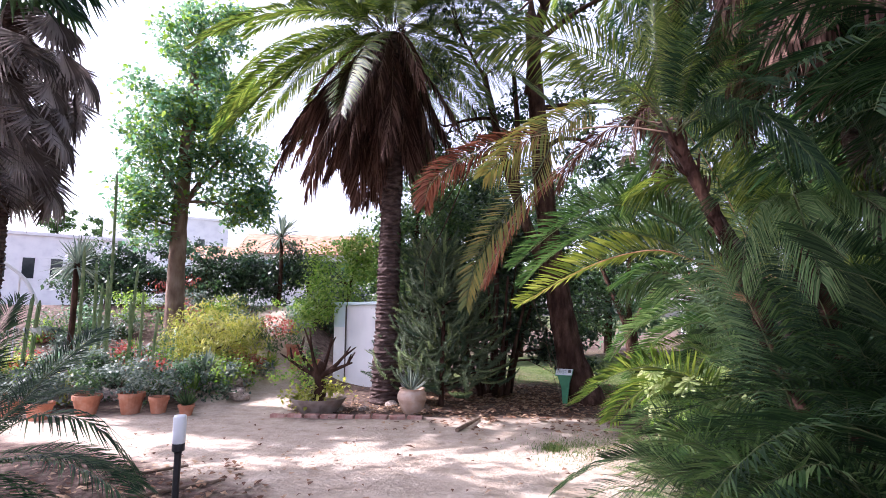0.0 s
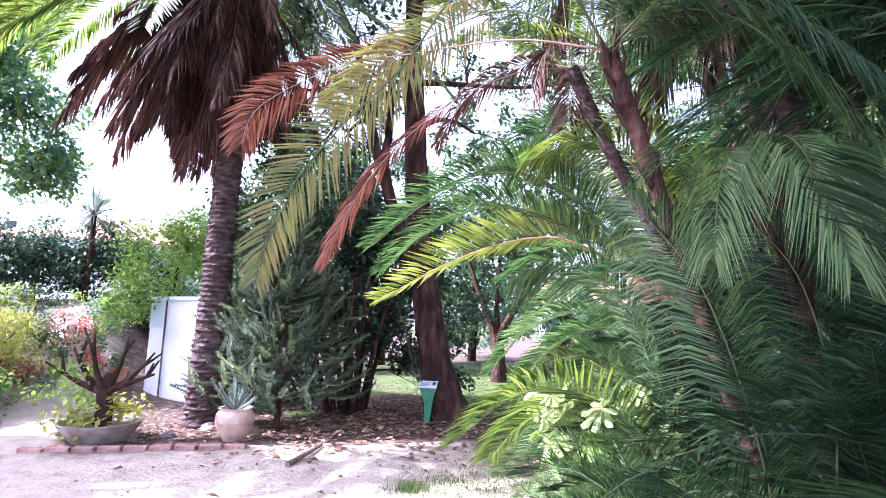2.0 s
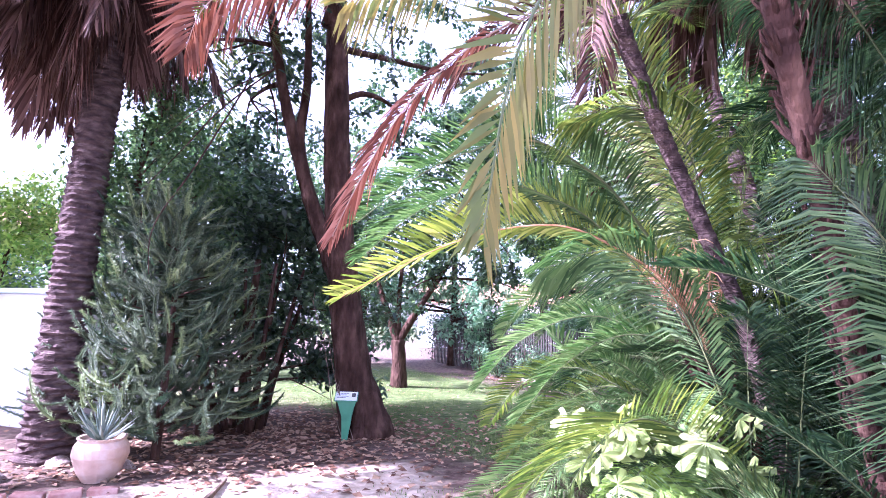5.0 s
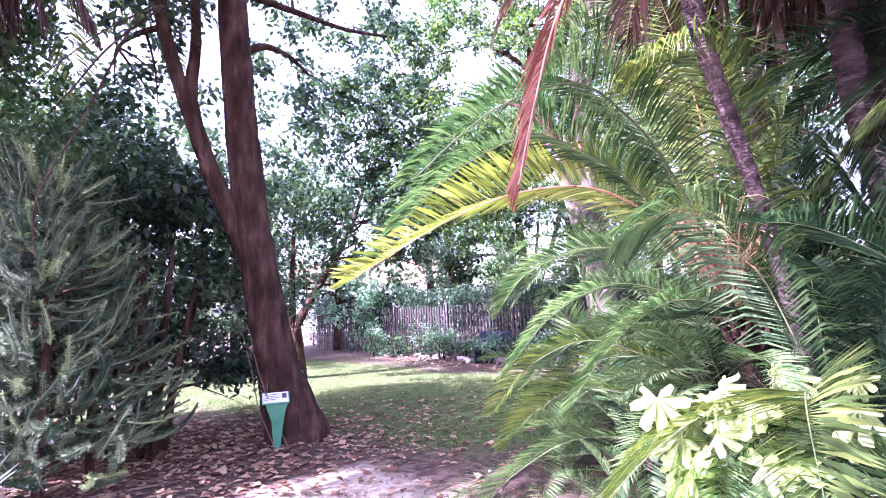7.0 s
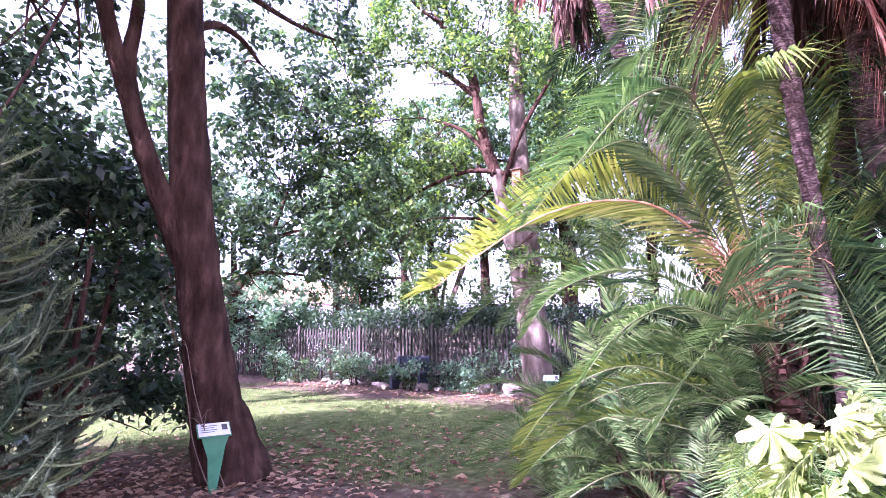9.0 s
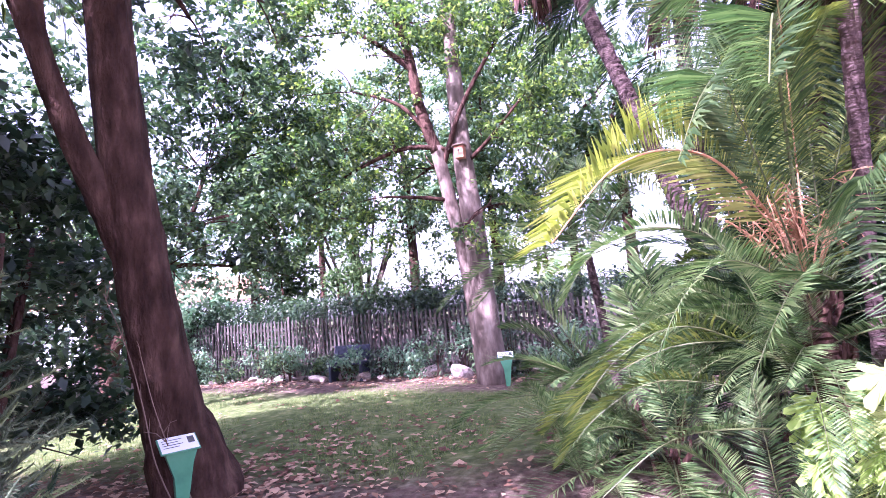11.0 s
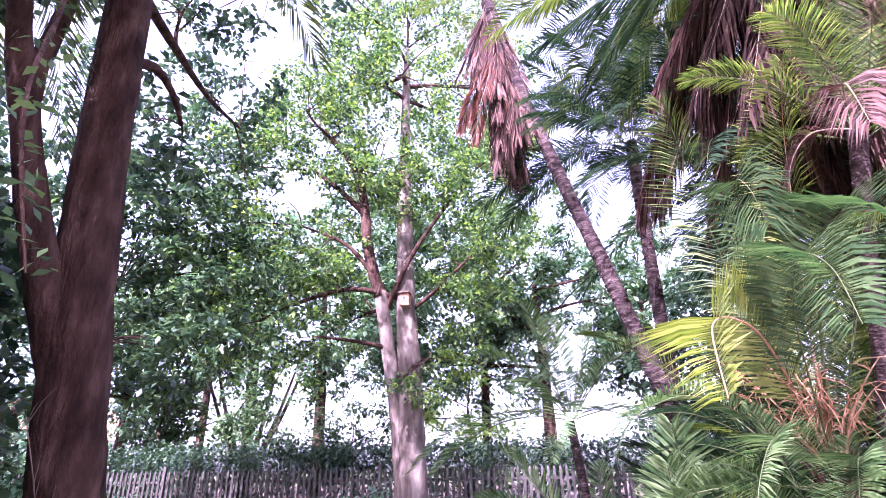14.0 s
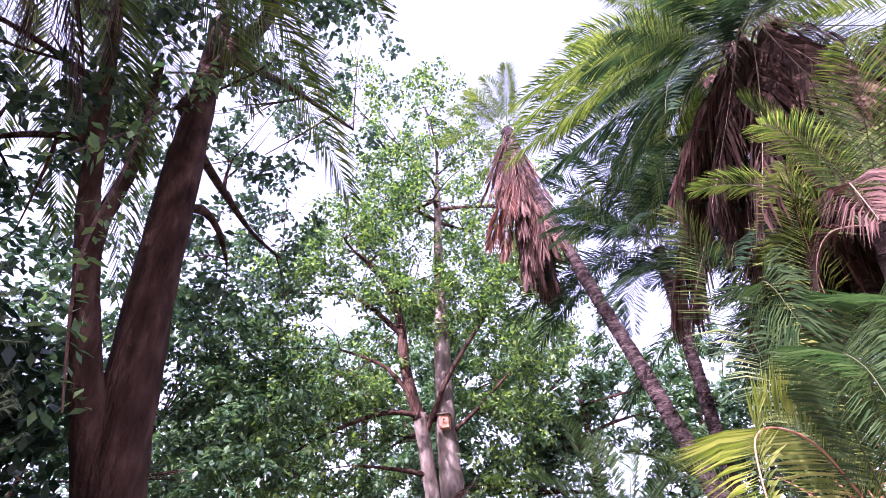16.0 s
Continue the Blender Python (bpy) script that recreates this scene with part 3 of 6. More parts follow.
    own_frond(root, [crown, (2.75, 4.95, 1.5), (2.45, 5.25, 1.62), (2.1, 5.5, 1.45), (1.85, 5.7, 1.1)], 98, 0.24, PALE, 33, bare=0.2, twist=15, droop=0.12, lift=0.35, angle=66)
    own_frond(root, [crown, (2.7, 4.7, 1.45), (2.4, 4.9, 1.5), (2.1, 5.1, 1.3), (1.9, 5.3, 0.95)], 98, 0.24, PALE, 40, bare=0.2, twist=15, droop=0.12, lift=0.35, angle=66)
    own_frond(root, [crown, (3.0, 5.3, 1.35), (2.9, 5.8, 1.25), (2.75, 6.3, 0.85)], 94, 0.24, PALE, 48, bare=0.2, twist=15, droop=0.12, lift=0.35, angle=66)
    own_frond(root, [(2.95, 4.9, 1.1), (2.9, 5.6, 1.1), (2.95, 6.2, 0.8), (3.0, 6.55, 0.5)], 70, 0.24, GREEN, 34, twist=15, droop=0.12, lift=0.35, angle=66)
    own_frond(root, [(2.9, 5.1, 0.8), (2.75, 5.7, 0.9), (2.65, 6.1, 0.7), (2.58, 6.35, 0.42)], 68, 0.24, GREEN, 61, twist=15, droop=0.12, lift=0.35, angle=66)
    own_frond(root, [(2.8, 5.0, 0.6), (2.5, 5.6, 0.62), (2.3, 6.0, 0.38), (2.2, 6.3, 0.08)], 70, 0.24, PALE, 62, twist=15, droop=0.12, lift=0.35, angle=66)
    own_frond(root, [(2.85, 5.0, 1.0), (2.6, 5.5, 1.25), (2.4, 5.9, 1.1), (2.3, 6.2, 0.75)], 68, 0.24, GREEN, 63, twist=15, droop=0.12, lift=0.35, angle=66)
    put_fronds(root, crown, GREEN_SET, 12, rng, (0.8, 1.1), 0.08, sector=(-110, 60), pick=lambda e: e > 30)
    put_fronds(root, (3.1, 4.7, 1.2), BLUE_SET, 14, rng, (0.6, 0.85), 0.08, sector=(-110, 110), pick=lambda e: e < 45)
    put_fronds(root, (2.95, 4.85, 1.0), PALE_SET, 16, rng, (0.6, 0.85), 0.1, sector=(60, 230))
    # its dry orange fruit stalks, fanned out of the heart of the palm
    for i in range(16):
        w, e = radians(rng.uniform(60, 250)), rng.uniform(0.12, 0.42)
        d = Vector((math.cos(w) * e, math.sin(w) * e, 1)).normalized()
        L = rng.uniform(0.55, 1.05)
        p = Vector(crown)
        tip = p + d * L + Vector((math.cos(w), math.sin(w), -0.4)) * (0.22 * L)
        stalk = bezier(p, p + d * (L * 0.6), tip, 8)
        s = Shape()
        s.tube(stalk, [0.010 - 0.0008 * k for k in range(9)], 6)
        for k in range(5, 9):
            for _ in range(3):
                q = stalk[k] + Vector((rng.uniform(-.14, .14), rng.uniform(-.14, .14), rng.uniform(-.16, .10)))
                s.tube([stalk[k], stalk[k].lerp(q, 0.6) + Vector((0, 0, .02)), q], [0.004, 0.003, 0.0015], 4)
        part("fruit_stalk", s.mesh("fruit_stalk", STALK), root, None, "dry orange fruit stalk")

    for x, y, n, k, s in ((3.0, 3.35, 30, 0.75, 41), (3.3, 2.45, 30, 0.85, 42), (3.5, 5.7, 18, 0.8, 43), (3.5, 3.6, 28, 1.15, 44), (4.2, 4.9, 22, 1.0, 45), (4.3, 6.0, 14, 0.75, 47), (3.6, 2.0, 28, 1.35, 48), (4.4, 3.6, 22, 1.3, 49), (3.15, 1.6, 26, 1.2, 51), (3.3, 2.95, 26, 1.5, 52), (3.95, 2.9, 26, 1.65, 53), (3.9, 4.2, 22, 1.35, 54)):
        r2 = random.Random(s)
        root = empty("clump_palm", (0, 0, 0), "stemless young palm with dense blue-green arching fronds", "palm tree", "clump of young palms")
        leaf_bases(root, on_ground(x, y, 0.35), 0.35, 0.14, 16, r2)
        if y > 5:
            put_fronds(root, on_ground(x, y, 0.3), PALE_SET, n + 8, r2, (1.0, 1.4), 0.1)
        elif k > 1.1:
            put_fronds(root, on_ground(x, y, 0.3), TALL_SET, n, r2, (0.6 * k, 0.76 * k), 0.1)
        else:
            put_fronds(root, on_ground(x, y, 0.3), BLUE_SET, n, r2, (0.85 * k, 1.1 * k), 0.1, pick=lambda e: e > 50)
        put_fronds(root, on_ground(x, y, 0.25), SMALL_SET, n // 2, r2, (0.6, 0.85), 0.1, pick=lambda e: e > 0)
    for x, y, s in ((2.05, 4.35, 72), (2.2, 3.7, 73), (2.3, 3.0, 74), (2.55, 5.15, 75), (2.0, 2.3, 76), (3.3, 6.3, 77), (2.2, 4.9, 78)):
        r2 = random.Random(s)
        root = empty("palm_seedling", (0, 0, 0), "low palm seedling with fine arching leaves at the path's edge", "palm seedling", "palm seedlings")
        put_fronds(root, on_ground(x, y, 0.05), PALE_SET, 20, r2, (0.45, 0.8), 0.05)

    root = empty("clump_palm", (0, 0, 0), "young palm with long upright fronds beside the path", "palm tree", "clump of young palms")
    leaf_bases(root, on_ground(3.1, 1.9, 0.4), 0.4, 0.1, 14, rng)
    put_fronds(root, on_ground(3.1, 1.9, 0.4), TALL_SET, 16, rng, (0.7, 0.9), 0.08)

    # fronds of the low palms that reach out over the path's edge
    root = empty("clump_palm", (0, 0, 0), "low young palm with pale stiff fronds reaching over the path", "palm tree", "clump of young palms")
    leaf_bases(root, on_ground(2.5, 4.1, 0.4), 0.4, 0.1, 14, rng)
    own_frond(root, [(2.5, 4.15, 0.45), (2.2, 4.2, 0.95), (1.75, 4.15, 1.15), (1.4, 4.08, 1.12), (1.05, 3.98, 0.92)], 64, 0.34, GREEN, 49, twist=25, droop=0.1, angle=60, lift=0.3, bare=0.2, width=0.016)
    own_frond(root, [(2.5, 4.15, 0.45), (2.3, 4.35, 0.9), (2.0, 4.55, 1.0), (1.75, 4.75, 0.85), (1.6, 4.95, 0.6)], 64, 0.32, GREEN, 50, twist=20, droop=0.3, lift=0.3, bare=0.2, width=0.016)
    own_frond(root, [(2.35, 3.3, 0.4), (2.15, 3.25, 1.1), (1.95, 3.3, 1.7), (1.7, 3.45, 2.1)], 120, 0.40, MIDGREEN, 64, width=0.009, twist=60, droop=0.5, lift=0.1, bare=0.15)
    own_frond(root, [(2.45, 3.2, 0.4), (2.4, 3.1, 1.2), (2.25, 3.1, 1.75), (2.0, 3.2, 2.05)], 120, 0.40, BLUE, 65, width=0.009, twist=60, droop=0.5, lift=0.1, bare=0.15)
    own_frond(root, [(2.5, 4.1, 0.45), (2.45, 4.3, 1.2), (2.3, 4.45, 1.7), (2.0, 4.6, 1.95), (1.7, 4.8, 1.85)], 90, 0.42, MIDGREEN, 66, twist=40, droop=0.5, lift=0.1, bare=0.15)
    put_fronds(root, on_ground(2.5, 4.1, 0.4), BLUE_SET, 12, rng, (0.6, 0.8), 0.08, pick=lambda e: e > 10)
    for x, y, turn, k in ((2.15, 2.75, 150, 1.0), (2.2, 2.2, 175, 0.95), (2.0, 3.2, 165, 1.0), (2.3, 1.6, 185, 0.9), (2.2, 3.5, 140, 0.9), (2.4, 2.5, 120, 1.0)):
        root = empty("palm_seedling", (0, 0, 0), "low palm with stiff pale blue-green fronds at the path's edge", "palm seedling", "palm seedlings")
        for j in range(9):
            w = radians(turn + rng.uniform(-80, 80))
            L = k * rng.uniform(0.7, 1.05)
            o, h = Vector((math.cos(w), math.sin(w), 0)), rng.uniform(0.35, 0.95)
            p = on_ground(x, y, 0.1)
            own_frond(root, [p, p + o * (0.3 * L) + Vector((0, 0, 0.55 * h)), p + o * (0.7 * L) + Vector((0, 0, 0.85 * h)), p + o * L + Vector((0, 0, 0.8 * h))], 38, 0.28, PALE if j % 3 else BLUE, 500 + j + int(10 * x + 70 * y), lift=0.35, droop=0.1, angle=62, bare=0.25, width=0.013, twist=rng.uniform(-30, 30))

    # thin-stemmed palms that lean out over the path
    root = empty("slender_palm", (0, 0, 0), "slender leaning palm with a shaggy red-brown stem and drying fronds", "palm tree", "slender palms")
    c2 = (1.66, 3.54, 2.86)
    palm_trunk(root, [on_ground(2.98, 3.73), (2.5, 3.66, 1.0), (2.05, 3.59, 2.0), (1.82, 3.56, 2.5), c2], [0.06, 0.046, 0.04, 0.038, 0.045], 3, 0.06, FIBRE, 0.06)
    leaf_bases(root, c2, 2.2, 0.038, 110, rng, (0.46, 0.07, -1), 0.5)
    own_frond(root, [c2, (1.3, 3.42, 3.12), (0.85, 3.28, 2.86), (0.6, 3.2, 2.45), (0.36, 3.13, 2.13), (0.21, 3.08, 1.87), (0.15, 3.06, 1.62)], 76, 0.17, YELLOW, 51, twist=80, label="yellowing frond", width=0.009, angle=60, droop=0.08, lift=0.05, bare=0.3)
    own_frond(root, [c2, (1.3, 3.85, 3.02), (0.85, 4.3, 3.1), (0.4, 4.6, 3.08), (-0.05, 4.81, 2.85), (-0.15, 4.85, 2.6)], 72, 0.24, RED, 53, twist=40, name="dead_frond", bare=0.4, width=0.016, droop=0.3, label="dried orange-red frond")
    own_frond(root, [c2, (1.25, 3.75, 3.12), (0.95, 4.1, 3.14), (0.65, 4.35, 3.0), (0.4, 4.5, 2.8)], 56, 0.30, YELLOW, 59, twist=30, bare=0.3, width=0.014, droop=0.4, label="yellowing frond")
    own_frond(root, [c2, (1.85, 3.35, 2.98), (2.05, 3.15, 2.88), (2.2, 2.95, 2.55), (2.32, 2.85, 2.25)], 110, 0.28, MIDGREEN, 54, width=0.0075, droop=0.8, bare=0.15)
    own_frond(root, [c2, (1.95, 3.55, 3.0), (2.25, 3.5, 2.8), (2.45, 3.4, 2.35), (2.55, 3.35, 1.9)], 110, 0.32, BLUE, 55, width=0.008, droop=0.8, bare=0.15)
    own_frond(root, [c2, (1.75, 3.2, 2.95), (1.85, 2.85, 2.75), (1.95, 2.55, 2.35)], 100, 0.28, BLUE, 60, width=0.0075, droop=0.7, bare=0.15)
    own_frond(root, [c2, (1.3, 3.5, 3.3), (0.8, 3.5, 3.55), (0.3, 3.5, 3.5)], 70, 0.36, GREEN, 67, droop=0.4, bare=0.2, twist=40)
    put_fronds(root, c2, GREEN_SET, 8, rng, (0.5, 0.62), 0.06, pick=lambda e: e > 50)
    put_fronds(root, c2, BLUE_SET, 8, rng, (0.5, 0.65), 0.06, sector=(-110, 50), pick=lambda e: e > 0)

    root = empty("slender_palm", (0, 0, 0), "small palm head with drooping fronds and brown leaf stubs", "palm tree", "slender palms")
    c5 = (2.35, 3.25, 2.1)
    palm_trunk(root, [on_ground(2.75, 3.3), (2.6, 3.3, 1.0), c5], [0.06, 0.05, 0.05], 8, 0.07, FIBRE, 0.12)
    for pts in (((2.15, 3.05, 2.3), (2.05, 2.85, 2.15), (2.02, 2.7, 1.75)), ((2.4, 3.0, 2.3), (2.42, 2.7, 2.1), (2.42, 2.5, 1.65)), ((2.1, 3.2, 2.3), (1.9, 3.1, 2.15), (1.8, 3.05, 1.8))):
        own_frond(root, [c5, *pts], 90, 0.24, PALE, 68, width=0.007, droop=0.8, bare=0.15)
    leaf_bases(root, c5, 0.5, 0.04, 30, rng, (0.2, 0.05, -1), 0.8)

    root = empty("slender_palm", (0, 0, 0), "slender palm with a ringed stem and red dead fronds", "palm tree", "slender palms")
    c3 = (2.03, 4.57, 3.32)
    palm_trunk(root, [on_ground(3.4, 4.36), (2.95, 4.45, 1.5), (2.65, 4.49, 2.1), (2.28, 4.55, 2.8), c3], [0.055, 0.05, 0.046, 0.045, 0.05], 4, 0.07, PALM_BARK, 0.05)
    own_frond(root, [c3, (1.6, 4.53, 3.2), (1.1, 4.47, 2.88), (0.7, 4.44, 2.45), (0.5, 4.42, 2.1), (0.38, 4.41, 1.82)], 66, 0.15, RED, 52, twist=70, name="dead_frond", angle=28, droop=0.4, width=0.010, bare=0.4)
    own_frond(root, [c3, (1.75, 4.75, 3.4), (1.4, 4.95, 3.2), (1.2, 5.05, 2.85)], 56, 0.26, DEAD, 57, name="dead_frond", droop=0.6, ragged=0.1)
    own_frond(root, [c3, (1.95, 4.5, 3.45), (1.75, 4.45, 3.3), (1.65, 4.4, 2.95)], 50, 0.24, DEAD, 58, name="dead_frond", droop=0.6, ragged=0.1)
    own_frond(root, [c3, (2.15, 4.75, 3.4), (2.2, 4.9, 3.2), (2.2, 5.0, 2.8)], 46, 0.22, DEAD, 69, name="dead_frond", droop=0.6, ragged=0.1)
    put_fronds(root, c3, GREEN_SET, 11, rng, (0.55, 0.75), 0.06, pick=lambda e: e > 30)

    # tall palms behind the clump
    root = empty("date_palm", (0, 0, 0), "tall leaning palm with a long brown skirt against the sky", "palm tree")
    palm_trunk(root, [on_ground(4.9, 4.7), (4.85, 5.65, 3.3), (4.95, 6.13, 4.95), (5.15, 6.6, 6.8), (5.35, 6.9, 8.4)], [0.11, 0.09, 0.08, 0.08, 0.1], 5, 0.06, PALM_BARK, 0.05)
    c4 = (5.37, 6.92, 8.5)
    put_fronds(root, c4, GREEN_SET, 20, rng, (0.5, 0.7), 0.08, pick=lambda e: e > 10)
    for z, k in ((8.3, 0.62), (7.7, 0.66), (7.1, 0.7)):
        put_fronds(root, (5.33 - 0.09 * (8.3 - z), 6.88 - 0.17 * (8.3 - z), z), DEAD_SET, 16, rng, (k, k * 1.2), 0.09, name="dead_frond", pick=lambda e: e < -82)
    put_fronds(root, (5.28, 6.80, 7.3), RED_SET, 8, rng, (0.8, 1.0), 0.08, name="dead_frond", pick=lambda e: e < -70)

    root = empty("date_palm", (0, 0, 0), "thick palm with a heavy skirt of dark dead fronds", "palm tree")
    palm_trunk(root, [on_ground(3.9, 3.6), (3.5, 4.05, 2.4), (3.32, 4.08, 3.9), (3.28, 4.0, 5.2), (3.35, 4.05, 6.8)], [0.13, 0.09, 0.08, 0.10, 0.13], 6, 0.06)
    put_fronds(root, (3.35, 4.05, 7.1), GREEN_SET, 24, rng, (0.9, 1.2), 0.1, pick=lambda e: e > 10)
    put_fronds(root, (3.35, 4.05, 7.0), GREEN_SET, 34, rng, (1.0, 1.3), 0.1, pick=lambda e: e < 30)
    put_fronds(root, (3.3, 4.1, 6.6), BLUE_SET, 16, rng, (0.9, 1.15), 0.1, sector=(60, 200), pick=lambda e: e < 0)
    put_fronds(root, (3.2, 3.9, 6.7), DEAD_SET, 60, rng, (0.95, 1.3), 0.22, name="dead_frond", pick=lambda e: e < -60)
    put_fronds(root, (3.15, 3.9, 5.6), DEAD_SET, 44, rng, (0.8, 1.05), 0.16, name="dead_frond", pick=lambda e: e < -60)

    root = empty("date_palm", (0, 0, 0), "tall palm with a shaggy crown of hanging yellow-green fronds", "palm tree")
    palm_trunk(root, [on_ground(5.6, 3.6), (5.3, 4.1, 3.0), (5.15, 4.1, 6.0), (5.05, 4.0, 8.3)], [0.14, 0.10, 0.09, 0.12], 7, 0.06)
    put_fronds(root, (5.05, 4.0, 8.4), GREEN_SET, 34, rng, (0.75, 1.0), 0.1, pick=lambda e: e < 50)
    put_fronds(root, (5.05, 4.0, 8.2), DEAD_SET, 20, rng, (0.8, 1.1), 0.12, name="dead_frond")
    for x, y, z, s in ((5.6, 2.6, 4.4, 61), (3.9, 1.2, 4.2, 63), (4.6, 2.9, 3.4, 64), (5.0, 4.0, 4.6, 66), (5.5, 5.0, 5.5, 67), (4.3, 2.6, 5.0, 69), (3.9, 3.0, 3.0, 65), (4.2, 1.9, 3.4, 68)):
        r2 = random.Random(s)
        root = empty("date_palm", (0, 0, 0), "date palm with a full green crown behind the clump", "palm tree")
        palm_trunk(root, [on_ground(x, y), (x - 0.1, y + 0.1, z * 0.5), (x - 0.15, y + 0.1, z)], [0.10, 0.075, 0.075], s, 0.06, PALM_BARK, 0.05)
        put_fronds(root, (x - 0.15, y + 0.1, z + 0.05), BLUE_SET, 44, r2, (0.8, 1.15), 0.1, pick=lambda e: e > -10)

    root = empty("clump_palm", (0, 0, 0), "thin young palm with sparse blue-green fronds against the light", "palm tree", "clump of young palms")
    palm_trunk(root, [on_ground(4.7, 6.1), (4.65, 6.2, 1.0), (4.6, 6.3, 1.9)], [0.06, 0.045, 0.04], 9, 0.05, PALM_BARK, 0.06)
    put_fronds(root, (4.6, 6.3, 1.95), PALE_SET, 18, rng, (0.9, 1.2), 0.05)

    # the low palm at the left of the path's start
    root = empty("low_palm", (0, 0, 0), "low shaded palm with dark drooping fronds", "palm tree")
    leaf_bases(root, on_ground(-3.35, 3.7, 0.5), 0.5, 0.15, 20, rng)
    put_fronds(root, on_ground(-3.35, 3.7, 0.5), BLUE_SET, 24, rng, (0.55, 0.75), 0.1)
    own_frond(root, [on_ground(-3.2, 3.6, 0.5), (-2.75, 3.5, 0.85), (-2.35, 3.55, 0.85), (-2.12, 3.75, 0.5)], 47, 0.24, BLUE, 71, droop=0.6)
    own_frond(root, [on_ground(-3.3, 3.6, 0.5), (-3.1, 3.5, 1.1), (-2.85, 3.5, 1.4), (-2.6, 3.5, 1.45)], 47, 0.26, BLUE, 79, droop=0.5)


palms()


def broadleaf():
    # the leaning tree behind the label
    tree("leaning_tree", "thick brown leaning trunk with dark leafy crown", [on_ground(2.62, 9.62), (2.42, 9.66, 0.75), (2.24, 9.72, 1.75), (2.06, 9.81, 3.28), (1.94, 9.86, 5.0), (1.8, 9.9, 7.6)], [0.40, 0.26, 0.222, 0.2, 0.18, 0.1],
         [([(2.25, 9.75, 1.8), (1.95, 9.88, 2.6), (1.65, 9.98, 3.4), (1.26, 10.1, 4.7), (0.9, 10.2, 6.4)], 0.15, 0.06),
          ([(1.65, 9.98, 3.4), (1.5, 10.05, 4.1), (1.55, 10.05, 5.0), (1.5, 10.2, 6.5)], 0.1, 0.04),
          ([(1.95, 9.86, 4.7), (2.3, 9.85, 4.95), (2.7, 9.95, 5.0), (3.1, 10.1, 4.9)], 0.06, 0.02),
          ([(1.78, 9.9, 5.9), (1.93, 9.74, 7.2), (2.1, 9.56, 7.9), (2.2, 9.45, 9.4)], 0.13, 0.06), ([(2.0, 9.75, 7.0), (2.8, 9.7, 7.6), (3.6, 9.5, 7.9), (4.3, 9.3, 8.1)], 0.06, 0.02), ([(1.9, 9.88, 5.6), (3.0, 10.3, 5.9), (4.2, 10.7, 6.2), (5.4, 11.0, 6.6)], 0.06, 0.02)],
         [((1.0, 10.6, 6.6), 1.6, 3600), ((1.5, 10.5, 8.4), 1.7, 3600), ((2.9, 10.2, 6.4), 0.9, 900), ((0.1, 10.4, 5.4), 1.2, 900), ((2.0, 9.2, 8.4), 1.1, 1500), ((0.9, 10.9, 4.9), 1.0, 1000), ((3.1, 10.4, 5.0), 0.7, 600), ((0.2, 9.4, 7.4), 1.0, 500), ((1.3, 8.7, 7.6), 0.9, 900), ((3.4, 10.8, 8.2), 1.2, 1200), ((0.4, 10.6, 9.9), 1.4, 2000), ((3.4, 9.6, 8.5), 0.8, 420), ((4.2, 9.3, 9.8), 0.9, 420), ((2.5, 10.0, 8.6), 0.8, 500), ((4.2, 9.3, 8.1), 0.5, 200), ((3.0, 9.7, 10.4), 0.9, 500), ((4.3, 10.9, 8.0), 0.9, 650), ((4.4, 10.7, 6.3), 0.8, 600), ((5.3, 11.2, 10.3), 1.0, 600), ((4.0, 10.8, 5.0), 0.8, 500), ((5.4, 11.1, 8.0), 0.9, 700), ((5.6, 10.9, 5.8), 0.9, 700)],
         0.12, LEAF_DARK, BARK, 81, gap=0.42, dense=0.4, clump=0.24)
    # the dense dark shrub beside it
    tree("dark_shrub", "dense dark evergreen shrub with many thin stems", [on_ground(1.12, 10.35), (1.1, 10.45, 1.0), (1.2, 10.8, 2.4)], [0.09, 0.07, 0.045],
         [([on_ground(1.12 + dx, 10.35 + dy), (1.12 + dx * 1.7, 10.4 + dy * 1.7, 0.8), (1.15 + dx * 3.6, 10.7 + dy * 3, 2.3)], 0.055, 0.02) for dx, dy in ((0.2, 0), (-0.22, 0.1), (0.05, -0.2), (-0.1, 0.25), (0.28, 0.2), (-0.32, -0.1), (0.12, 0.1), (-0.05, -0.1))],
         [((1.5, 11.4, 2.2), 1.3, 4200), ((0.5, 11.5, 2.7), 1.2, 3200), ((2.3, 11.9, 2.8), 1.2, 3200), ((1.3, 11.9, 3.7), 1.3, 3600), ((0.2, 11.7, 4.2), 1.0, 700), ((2.0, 12.3, 4.2), 1.0, 700), ((0.9, 10.8, 1.5), 0.8, 1800), ((2.1, 11.5, 1.2), 0.7, 1200), ((1.6, 10.9, 2.9), 0.8, 1500), ((2.4, 11.2, 0.6), 0.6, 900), ((3.0, 11.8, 0.8), 0.7, 900), ((3.4, 12.2, 1.6), 0.8, 900)],
         0.13, LEAF_DARK, BARK, 82, category="shrub", gap=0.22, dense=0.85)
    tree("green_shrub", "tall bright green shrub behind the palm trunk", [on_ground(-0.4, 10.4), (-0.4, 10.4, 1.6), (-0.45, 10.4, 3.4)], [0.08, 0.06, 0.03], (),
         [((-0.5, 10.3, 3.2), 0.7, 1900), ((-0.4, 10.3, 4.1), 0.6, 1500), ((0.1, 10.5, 3.0), 0.8, 1900), ((-0.4, 10.4, 2.1), 0.8, 1700), ((-0.2, 10.4, 4.8), 0.45, 700), ((0.2, 10.5, 1.4), 0.8, 1500)], 0.08, LEAF_MID, BARK, 84, category="shrub")
